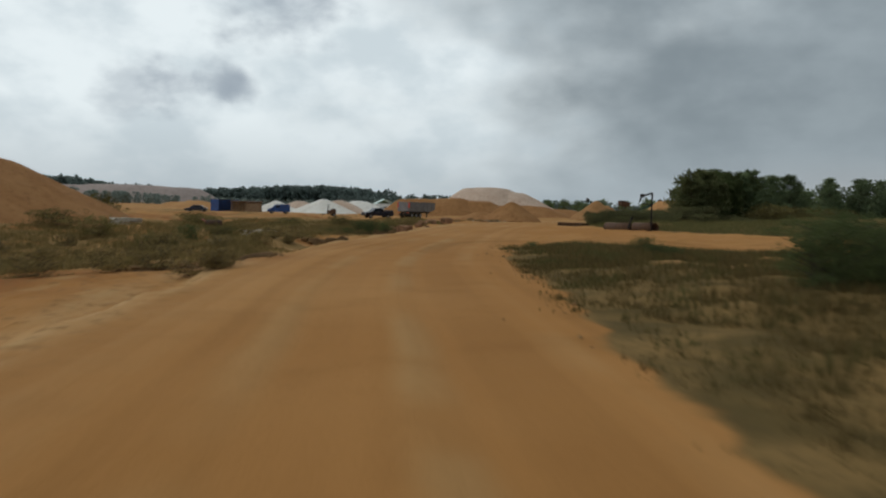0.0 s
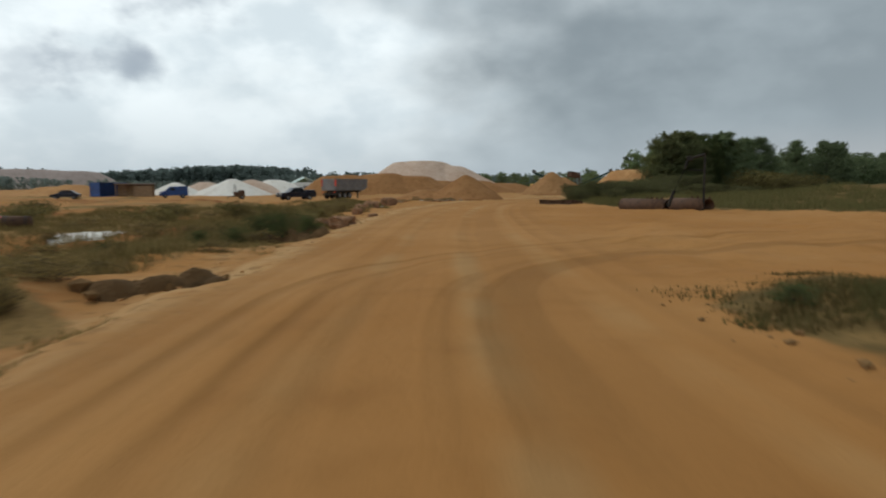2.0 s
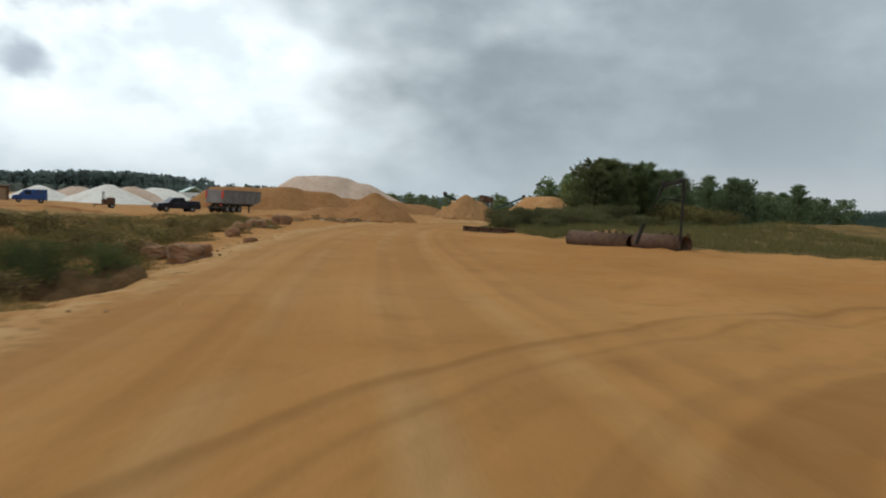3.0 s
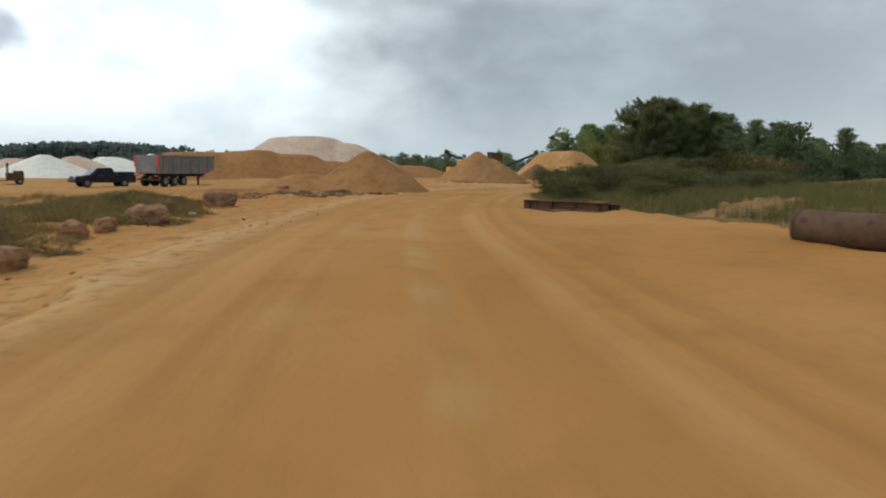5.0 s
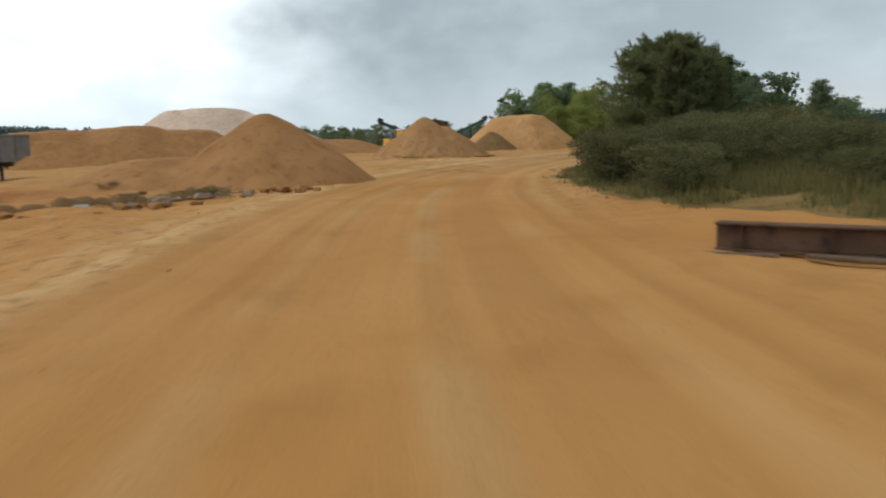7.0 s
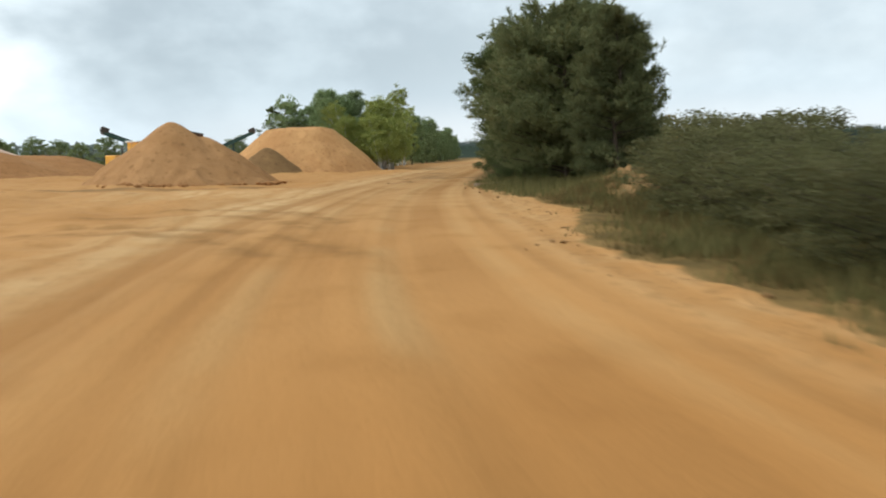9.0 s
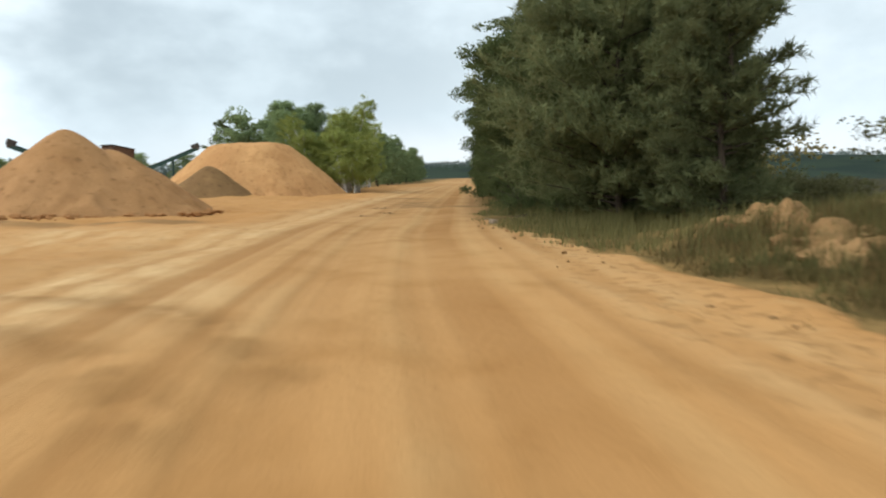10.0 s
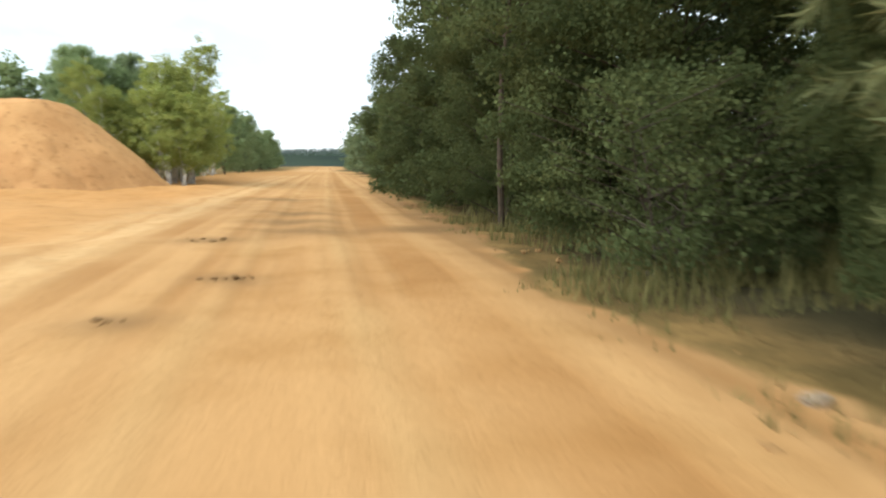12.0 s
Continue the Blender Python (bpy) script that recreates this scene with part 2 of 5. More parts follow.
def leaf_material(name, c1, c2, c3):
    m, nt, b = shader(name, 0.85, 0, 0.08)
    g = nt.nodes.new("ShaderNodeNewGeometry")
    o = nt.nodes.new("ShaderNodeObjectInfo")
    col = blend(nt, g.outputs["Random Per Island"], c1, c2)
    col = blend(nt, span(nt, add_noise(nt, 0.8, 3), 0.45, 0.7, 0, 0.7), col, c3)
    hue = nt.nodes.new("ShaderNodeHueSaturation")
    hue.inputs["Saturation"].default_value = 0.95
    nt.links.new(span(nt, o.outputs["Random"], 0, 1, 0.8, 1.2), hue.inputs["Value"])
    nt.links.new(col, hue.inputs["Color"])
    nt.links.new(hue.outputs[0], b.inputs["Base Color"])
    tr = nt.nodes.new("ShaderNodeBsdfTranslucent")
    nt.links.new(hue.outputs[0], tr.inputs[0])
    mx = nt.nodes.new("ShaderNodeMixShader")
    mx.inputs[0].default_value = 0.38
    nt.links.new(b.outputs[0], mx.inputs[1])
    nt.links.new(tr.outputs[0], mx.inputs[2])
    nt.links.new(mx.outputs[0], nt.nodes["Material Output"].inputs[0])
    return m


GROUND = ground_material()
SAND_BROWN = pile_material("tipped_brown_sand", (0.31, 0.148, 0.056), (0.36, 0.180, 0.072), (0.245, 0.113, 0.042))
SAND_GRAVEL = pile_material("gravelly_brown_sand", (0.325, 0.168, 0.068), (0.38, 0.202, 0.086), (0.26, 0.13, 0.052), 0.6)
SAND_DARK = pile_material("damp_dark_sand", (0.185, 0.105, 0.045), (0.225, 0.13, 0.055), (0.14, 0.08, 0.035))
SAND_ORANGE = pile_material("orange_sand", (0.44, 0.225, 0.09), (0.50, 0.272, 0.112), (0.37, 0.18, 0.068), 0.7)
SAND_WHITE = pile_material("washed_white_sand", (0.74, 0.68, 0.60), (0.80, 0.75, 0.67), (0.60, 0.52, 0.43), 0.35)
SAND_PINK = pile_material("pale_pinkish_sand", (0.54, 0.385, 0.285), (0.60, 0.45, 0.345), (0.44, 0.285, 0.195), 0.4)
# terrace sand greyed to carry the dulling of distance haze
SAND_HAZED = pile_material("hazed_far_sand", (0.34, 0.27, 0.235), (0.40, 0.32, 0.28), (0.24, 0.19, 0.17), 0.4)
EARTH_DARK = pile_material("dark_broken_earth", (0.135, 0.078, 0.036), (0.185, 0.105, 0.046), (0.085, 0.055, 0.028), 0.9)
SAND_BANK = pile_material("eroded_bank_earth", (0.25, 0.142, 0.06), (0.32, 0.185, 0.08), (0.14, 0.09, 0.035), 0.8)
BARK = plain("grey_brown_bark", (0.055, 0.043, 0.03), (0.085, 0.066, 0.048), 4, 30, 0.9, bump=0.8)
PINE_BARK = plain("dark_pine_bark", (0.05, 0.038, 0.026), (0.08, 0.058, 0.04), 4, 30, 0.9, bump=0.8)
BIRCH_BARK = plain("white_birch_bark", (0.62, 0.60, 0.55), (0.45, 0.42, 0.38), 2, 18, 0.8, bump=0.4, stain=(0.06, 0.05, 0.045))
LEAF_OAK = leaf_material("broad_leaves", (0.075, 0.095, 0.032), (0.084, 0.104, 0.036), (0.125, 0.138, 0.046))
LEAF_MID = leaf_material("leaves_of_farther_trees", (0.13, 0.17, 0.08), (0.18, 0.215, 0.10), (0.15, 0.185, 0.10))
LEAF_LIGHT = leaf_material("grey_green_leaves", (0.16, 0.215, 0.092), (0.22, 0.275, 0.115), (0.19, 0.238, 0.102))
LEAF_BIRCH = leaf_material("birch_leaves", (0.225, 0.265, 0.062), (0.345, 0.375, 0.094), (0.335, 0.338, 0.083))
NEEDLES = leaf_material("pine_needles", (0.115, 0.131, 0.054), (0.17, 0.181, 0.075), (0.20, 0.197, 0.081))
LEAF_SHRUB = leaf_material("shrub_leaves", (0.105, 0.104, 0.041), (0.135, 0.129, 0.052), (0.162, 0.14, 0.062))
# far leaves made lighter and bluer: distance haze put into the colour
LEAF_HAZED = leaf_material("hazed_distant_leaves", (0.155, 0.195, 0.17), (0.185, 0.22, 0.192), (0.17, 0.205, 0.18))
STRAW = leaf_material("straw_and_weeds", (0.165, 0.125, 0.04), (0.36, 0.25, 0.092), (0.215, 0.162, 0.054))
GREEN_GRASS = leaf_material("green_verge_grass", (0.104, 0.101, 0.035), (0.225, 0.187, 0.064), (0.16, 0.14, 0.049))
BROWN_GRASS = leaf_material("brown_dry_grass", (0.095, 0.07, 0.024), (0.19, 0.128, 0.045), (0.10, 0.105, 0.034))
GRASS = leaf_material("dry_grass", (0.11, 0.10, 0.03), (0.25, 0.19, 0.065), (0.16, 0.13, 0.04))
RUST = plain("rusted_steel", (0.095, 0.054, 0.035), (0.13, 0.074, 0.045), 2.5, 30, 0.9, 0.0, 0.4, 0.01, stain=(0.045, 0.032, 0.026))
STEEL_GREY = plain("dull_grey_steel", (0.19, 0.185, 0.19), (0.24, 0.235, 0.235), 1.5, 25, 0.6, 0.3, 0.15, stain=(0.22, 0.16, 0.10))
CHASSIS = plain("dirty_black_steel", (0.03, 0.028, 0.026), (0.06, 0.05, 0.04), 3, 30, 0.7, 0.2, stain=(0.14, 0.09, 0.05))
RUBBER = plain("dusty_rubber", (0.022, 0.021, 0.02), (0.05, 0.042, 0.034), 4, 40, 0.9)
RED_PAINT = plain("faded_red_paint", (0.62, 0.07, 0.035), (0.50, 0.06, 0.03), 3, 30, 0.5)
NAVY_PAINT = plain("dark_navy_car_paint", (0.012, 0.016, 0.035), (0.02, 0.025, 0.045), 1.5, 20, 0.28, 0.3, 0.05, stain=(0.08, 0.06, 0.045))
BLUE_PAINT = plain("blue_container_paint", (0.015, 0.05, 0.19), (0.02, 0.07, 0.24), 1.2, 20, 0.5, 0.1, 0.1, stain=(0.05, 0.05, 0.10))
YELLOW_PAINT = plain("yellow_machine_paint", (0.75, 0.36, 0.02), (0.62, 0.29, 0.02), 2, 30, 0.45, 0.0, 0.1, stain=(0.30, 0.18, 0.08))
GREEN_PAINT = plain("dull_green_paint", (0.014, 0.05, 0.042), (0.02, 0.065, 0.052), 2, 30, 0.6)
PALE_GREEN = plain("pale_green_sheet", (0.45, 0.58, 0.52), (0.55, 0.66, 0.60), 1, 20, 0.5)
WHITE_PAINT = plain("off_white_paint", (0.72, 0.71, 0.67), (0.80, 0.79, 0.76), 2, 30, 0.5)
WOOD = plain("weathered_planks", (0.26, 0.17, 0.10), (0.34, 0.23, 0.14), 3, 30, 0.85, bump=0.5)
WOOD_DARK = plain("damp_dark_planks", (0.11, 0.072, 0.044), (0.16, 0.105, 0.066), 3, 30, 0.85, bump=0.5)
STONE = plain("reddish_field_stone", (0.34, 0.185, 0.10), (0.25, 0.14, 0.08), 2.2, 24, 0.9, bump=0.8, dist=0.04, stain=(0.15, 0.10, 0.06))
STONE_GREY = plain("grey_field_stone", (0.25, 0.185, 0.125), (0.32, 0.24, 0.165), 3, 30, 0.9, bump=0.7, dist=0.03)
WHITE_STONE = plain("pale_limestone", (0.40, 0.35, 0.28), (0.50, 0.45, 0.37), 3, 30, 0.9, bump=0.6)


def glass_material():
    m, nt, b = shader("dark_vehicle_glass", 0.06)
    b.inputs["Base Color"].default_value = (0.02, 0.025, 0.03, 1)
    b.inputs["Specular IOR Level"].default_value = 0.8
    return m


GLASS = glass_material()


# ---- building helpers ----
def part(name, bm, material, parent=None, label="", smooth=False):
    """Links a bmesh as one mesh object under a thing or a part."""
    me = bpy.data.meshes.new(name)
    bm.to_mesh(me)
    bm.free()
    me.materials.append(material)
    if smooth:
        me.shade_smooth()
    ob = new(name, me)
    ob.parent = parent
    return tagged(ob, label) if label else ob


def from_arrays(name, verts, faces, material, parent=None, label="", smooth=False):
    me = bpy.data.meshes.new(name)
    me.from_pydata([tuple(v) for v in verts], [], [tuple(f) for f in faces])
    me.materials.append(material)
    if smooth:
        me.shade_smooth()
    ob = new(name, me)
    ob.parent = parent
    return tagged(ob, label) if label else ob


def box(bm, size, at=(0, 0, 0), turn=(0, 0, 0), bevel=0.0):
    m = pose(*at, *turn) @ Matrix.Diagonal((*size, 1))
    made = bmesh.ops.create_cube(bm, size=1, matrix=m)["verts"]
    if bevel:
        edges = list({e for v in made for e in v.link_edges})
        bmesh.ops.bevel(bm, geom=edges, offset=bevel, segments=2, affect="EDGES", profile=0.6)
    return bm


def cyl(bm, r, depth, at=(0, 0, 0), turn=(0, 0, 0), n=20, r2=None):
    bmesh.ops.create_cone(bm, cap_ends=True, segments=n, radius1=r, radius2=r if r2 is None else r2, depth=depth, matrix=pose(*at, *turn))
    return bm


def prism(bm, outline, width, bevel=0.0):
    """An outline in the x z plane, drawn out to both sides along y."""
    a = [bm.verts.new((x, -width / 2, z)) for x, z in outline]
    b = [bm.verts.new((x, width / 2, z)) for x, z in outline]
    bm.faces.new(a)
    bm.faces.new(list(reversed(b)))
    for i in range(len(a)):
        j = (i + 1) % len(a)
        bm.faces.new((a[j], a[i], b[i], b[j]))
    bmesh.ops.recalc_face_normals(bm, faces=bm.faces)
    if bevel:
        bmesh.ops.bevel(bm, geom=list(bm.edges), offset=bevel, segments=2, affect="EDGES", profile=0.6)
    return bm


def B():
    return bmesh.new()


def thing(name, m, label, category, group=""):
    ob = new(name)
    ob.matrix_world = m
    ob.empty_display_size = 0.2
    return tagged(ob, label, category, group)


def fbm(x, y, scale, octaves=4, shift=0.0):
    """Smooth value noise on arrays."""
    out, amp = np.zeros_like(x), 1.0
    for o in range(octaves):
        u, v = x / scale + shift + 17.3 * o, y / scale + shift * 0.7 + 5.1 * o
        i, j = np.floor(u), np.floor(v)
        fu, fv = u - i, v - j
        fu, fv = fu * fu * (3 - 2 * fu), fv * fv * (3 - 2 * fv)

        def rnd(a, b):
            s = np.sin(a * 127.1 + b * 311.7 + o * 74.7) * 43758.5453
            return s - np.floor(s)
        n = (rnd(i, j) * (1 - fu) + rnd(i + 1, j) * fu) * (1 - fv) + (rnd(i, j + 1) * (1 - fu) + rnd(i + 1, j + 1) * fu) * fv
        out += amp * (n - 0.5)
        amp, scale = amp * 0.5, scale * 0.5
    return out


def step(lo, hi, v):
    t = np.clip((v - lo) / (hi - lo), 0, 1)
    return t * t * (3 - 2 * t)


# ---- the lie of the land ----
ROAD = [(9.5, -60), (8.6, 0), (6.6, 17.8), (5.1, 29.2), (4.1, 40), (4.7, 50.7), (6.8, 72.8), (9.2, 89), (11.6, 100), (15.5, 113), (20.4, 124),
        (27, 134.3), (34.5, 144), (38.3, 148.7), (62, 175), (100, 216), (195, 318), (335, 470)]
TURN_OFF = [(3.6, 44), (3.9, 50), (5.2, 54.2), (8.6, 57.8), (16.4, 61), (40, 63), (120, 66)]
TO_YARD = [(18, 121), (22.5, 130), (26, 139), (27, 147), (23, 155), (14, 160.5), (2, 163), (-20, 164)]
VEG = [
    [(8.3, -60), (8.4, 28), (7.9, 42), (8.2, 50), (11.5, 52), (16, 49.5), (40, 50), (160, 52), (160, -60)],
    [(200, 80), (36, 84.5), (25, 86.5), (22.5, 93), (22, 101), (20.6, 112), (24, 121), (27.3, 127.4), (29, 129.3), (33.6, 133.2), (37.2, 139.6),
     (40.9, 145.4), (43.2, 149.2), (46.4, 153.8), (52.0, 158.6), (64, 171.2), (73, 181.4), (110, 218), (220, 335), (400, 520), (900, 500), (900, 80)],
    [(-8, -60), (-8, 24), (-5, 33), (0.0, 38.4), (0.3, 43), (0.4, 52), (0.8, 62), (1.4, 70), (1.4, 84), (2.6, 92), (4.2, 104), (3.6, 112), (-8, 126), (-18, 140), (-32, 157), (-60, 176), (-160, 182), (-160, -60)],
    [(66, 197), (72, 204), (222, 371), (342, 500), (300, 520), (150, 330), (60, 226), (57, 214)],
]


# bare pale patches in the grass: middle and reach
BARE = [(13.7, 38.3, 1.9, 1.1), (14.6, 48.7, 1.9, 0.7), (18.5, 43.0, 1.6, 1.0), (25.4, 99.8, 1.9, 0.8), (28.6, 101.4, 1.8, 0.7)]
# tyre arcs where lorries swing into the yard
ARCS = [[(23.6, 129.0), (23.9, 132.6), (23.2, 135.4), (21.0, 137.8)], [(22.2, 129.6), (22.6, 132.4), (21.9, 134.6), (19.8, 136.6)],
        [(26.6, 134.6), (27.2, 137.6), (26.4, 140.2), (24.0, 142.4)], [(25.2, 134.0), (25.6, 136.8), (24.6, 139.2), (22.0, 141.0)]]


def rounded(line):
    """A line through the plan with its corners cut."""
    for _ in range(2):
        cut = [line[0]]
        for (ax, ay), (bx, by) in zip(line, line[1:]):
            cut += [(ax * 0.75 + bx * 0.25, ay * 0.75 + by * 0.25), (ax * 0.25 + bx * 0.75, ay * 0.25 + by * 0.75)]
        line = cut + [line[-1]]
    return line


def signed(x, y, poly):
    """Distance to a polygon's edge, positive inside."""
    inside, best = np.zeros(x.shape, bool), np.full(x.shape, 1e9)
    for (ax, ay), (bx, by) in zip(poly, poly[1:] + poly[:1]):
        t = np.clip(((x - ax) * (bx - ax) + (y - ay) * (by - ay)) / ((bx - ax) ** 2 + (by - ay) ** 2), 0, 1)
        best = np.minimum(best, np.hypot(x - ax - t * (bx - ax), y - ay - t * (by - ay)))
        if ay != by:
            inside ^= ((ay > y) != (by > y)) & (x < (bx - ax) * (y - ay) / (by - ay) + ax)
    return np.where(inside, best, -best)


def lateral(x, y, line):
    """Signed distance sideways from a line through the plan."""
    best, side = np.full(x.shape, 1e9), np.zeros(x.shape)
    for (ax, ay), (bx, by) in zip(line, line[1:]):
        n = math.hypot(bx - ax, by - ay)
        t = np.clip(((x - ax) * (bx - ax) + (y - ay) * (by - ay)) / n ** 2, 0, 1)
        d = np.hypot(x - ax - t * (bx - ax), y - ay - t * (by - ay))
        s = ((x - ax) * (by - ay) - (y - ay) * (bx - ax)) / n
        side = np.where(d < best, np.sign(s) * d, side)
        best = np.minimum(best, d)
    return side


def height(x, y):
    x, y = np.asarray(x, float), np.asarray(y, float)
    side = lateral(x, y, ROAD)
    road = np.abs(side)
    off = step(4, 9, road)
    west = step(-2.5, -12, x - 0.02 * y) * step(135, 105, y)
    yard = step(6, -12, x) * step(105, 130, y)
    z = -0.75 * west - 0.45 * yard
    z += west * 0.8 * fbm(x, y, 13, 3)
    z += step(0.5, 3, signed(x, y, VEG[2])) * (0.45 * fbm(x, y, 3.4, 3, 6.6) + 0.1)
    z += off * 0.22 * fbm(x, y, 6, 4, 3.3)
    right = signed(x, y, VEG[1])
    bank = step(1.0, 9, right) * step(88, 108, y) * step(170, 138, y)
    z += bank * (0.35 + 0.5 * fbm(x, y, 16, 3, 1.7)) + step(14, 34, right) * step(84, 100, y) * step(150, 130, y) * 1.5
    z += 0.5 * np.exp(-((x - 41) ** 2 + (y - 135.2) ** 2) / 14) * step(0.5, 3.0, right)
    island = signed(x, y, VEG[0])
    z += step(0.5, 5, island) * 0.25
    z -= 0.35 * np.exp(-((x + 6) ** 2 + (y - 65) ** 2) / 60)
    z += 0.14 * np.exp(-((x + 0.2) ** 2 / 1.2 + (y - 53.5) ** 2 / 5))
    # the road's left edge breaks down to the pit
    z -= 0.32 * step(-3.7, -4.5, side + 0.9 * fbm(x, y, 3.0, 3, 2.9)) * step(12, 20, y) * step(60, 52, y)
    z -= 0.22 * step(-4.3, -5.2, side + 1.2 * fbm(x, y, 3.0, 3, 7.9)) * step(60, 66, y) * step(120, 100, y)
    far = np.hypot(x, y - 100)
    az = np.degrees(np.arctan2(x - 30, y - 130))
    ridge = np.interp(az, [-180, -60, 0, 22, 40, 60, 80, 120, 180], [14, 9, 10, 12, 22, 34, 32, 22, 14])
    z += step(250, 500, far) * 1.0 + step(800, 1350, far) * ridge * (1 + 0.25 * fbm(x, y, 500, 3, 9.1))
    return z


def h0(x, y):
    return float(height(np.array([x]), np.array([y]))[0])


def axis_steps(lo, hi, fine, reach, grow=1.16):
    a = list(np.arange(lo, hi + fine, fine))
    s = fine
    while a[-1] < reach:
        s = min(s * grow, 220)
        a.append(a[-1] + s)
    s = fine
    while a[0] > -reach:
        s = min(s * grow, 220)
        a.insert(0, a[0] - s)
    return np.array(a)


def build_ground():
    xs, ys = axis_steps(-14, 62, 0.36, 3600), axis_steps(16, 190, 0.36, 3600)
    X, Y = np.meshgrid(xs, ys)
    x, y = X.ravel(), Y.ravel()
    z = height(x, y)
    near = step(420, 300, np.hypot(x - 20, y - 110))
    lat = lateral(x, y, rounded(ROAD))
    turn1, turn2 = lateral(x, y, rounded(TURN_OFF)), lateral(x, y, rounded(TO_YARD))
    lat2 = np.where(y < 105, turn1, turn2)
    turned = step(3.4, 1.6, np.abs(lat2)) * step(42, 47, y) * (1 - 0.75 * step(100, 110, y))
    tracked = step(6.0, 2.8, np.abs(lat))
    z = z - near * 0.05 * np.exp(-((np.abs(lat) - 0.85) / 0.4) ** 2)
    z = z + near * (0.2 * fbm(x, y, 2.4, 3, 8.2) * step(2.6, 6, np.abs(lat)) + 0.10 * fbm(x, y, 0.9, 2, 5.7) * step(2.8, 4.4, np.abs(lat)) + 0.03 * fbm(x, y, 5, 2, 2.2))
    veg = np.full(x.shape, -1.0)
    for i, poly in enumerate(VEG):
        d = signed(x, y, poly)
        amount = step(-0.6, 1.0 if i != 2 else 2.2, d)
        if i == 2:
            amount = amount * (0.52 + 0.95 * fbm(x, y, 7, 4, 4.4))
            amount = amount * (1 - 0.9 * np.exp(-((x + 6.2) ** 2 / 7 + (y - 67.8) ** 2 / 1.2)) - 0.9 * np.exp(-((x + 8.8) ** 2 / 9 + (y - 71.5) ** 2 / 3)))
        if i == 0:
            amount = amount * (0.9 + 0.8 * fbm(x, y, 5, 4, 2.4))
        if i < 2:
            for a, b, u, v in BARE:
                amount = amount * (1 - np.exp(-((x - a) / u) ** 2 - ((y - b) / v) ** 2))
        veg = np.maximum(veg, amount)
    veg = np.clip(veg, 0, 1)
    pale = np.clip(0.75 * np.exp(-((lat + 4.2) / 1.2) ** 2) + 0.5 * np.exp(-((lat - 4.0) / 0.9) ** 2) * step(105, 112, y) + 0.9 * np.exp(-((x - 29) ** 2 / 18 + (y - 152) ** 2 / 14)) + 0.8 * np.exp(-((x - 27.2) ** 2 / 2.4 + (y - 140.6) ** 2 / 9)) 
                   + 0.8 * np.exp(-((x + 6.2) ** 2 / 7 + (y - 67.8) ** 2 / 1.2)) + 0.8 * np.exp(-((x - 29) ** 2 / 10 + (y - 101) ** 2 / 3)), 0, 1)
    band = np.abs(lateral(x, y, [(-20, 168), (12, 168), (25, 163), (31, 160), (35, 159)]))
    spots = sum(np.exp(-((x - a) ** 2 + (y - b) ** 2) / r) for a, b, r in ((59.3, 174.5, 2.5), (46.9, 161.5, 0.5), (44.2, 157.1, 0.25), (41.8, 155.5, 0.2), (49.8, 161.9, 1.6), (51.5, 164.4, 1.6), (54.0, 167.0, 1.0), (52.2, 160.6, 1.2), (56.5, 163.0, 1.5)))
    # damp spots and a crossing band, plus browner sand along the wood's edge
    damp_brown = np.clip(0.9 * spots + 1.0 * step(1.7, 0.5, band) * (0.85 + 0.7 * fbm(x, y, 4, 3, 1.3)) + 0.3 * np.exp(-((x - 55) ** 2 + (y - 170) ** 2) / 20) + 0.8 * step(2.3, 0.3, np.abs(lat - 4.0)) * step(147, 153, y) * step(190, 175, y), 0, 1)
    for a, b, u, v in BARE:
        pale = np.maximum(pale, 0.85 * np.exp(-((x - a) / u) ** 2 - ((y - b) / v) ** 2))
    crumb = step(2.6, 4.0, np.abs(lat)) * np.where(lat < 0, 1 - 0.7 * step(110, 124, y), 0.25 + 0.6 * step(104, 112, y))
    arcs = np.zeros(x.shape)
    close = (x > 0) & (x < 45) & (y > 70) & (y < 170)
    for line in ARCS:
        arcs[close] = np.maximum(arcs[close], np.exp(-(lateral(x[close], y[close], rounded(line)) / 0.36) ** 2))
    rust = sum(np.exp(-((x - a) ** 2 + (y - b) ** 2) / r) for a, b, r in ((-5, 34, 9), (-2.5, 39.5, 4), (-9, 41, 14), (0.2, 39, 1.2), (-4.5, 47, 5), (-9, 66, 5), (3.2, 122, 10)))
    rust = np.clip(rust + 0.9 * step(0.02, 0.25, fbm(x, y, 9, 3, 3.7)) * step(-1, 3, signed(x, y, VEG[2])), 0, 1)
    far = step(330, 420, np.hypot(x - 20, y - 110)) * step(9, 12, np.abs(lat))
    dry = step(118, 150, y) * 0.9 * (1 - 0.55 * step(-3.5, -8, lat))
    # much darker ground from the wood's edge inward
    forest_floor = step(0.0, 2.5, signed(x, y, VEG[1])) * step(143, 149, y)
    verts = np.stack([x, y, z], 1)
    w = len(xs)
    i = np.arange(len(x)).reshape(len(ys), w)
    faces = np.stack([i[:-1, :-1], i[:-1, 1:], i[1:, 1:], i[1:, :-1]], -1).reshape(-1, 4)
    ob = from_arrays("ground", verts.tolist(), faces.tolist(), GROUND, smooth=True)
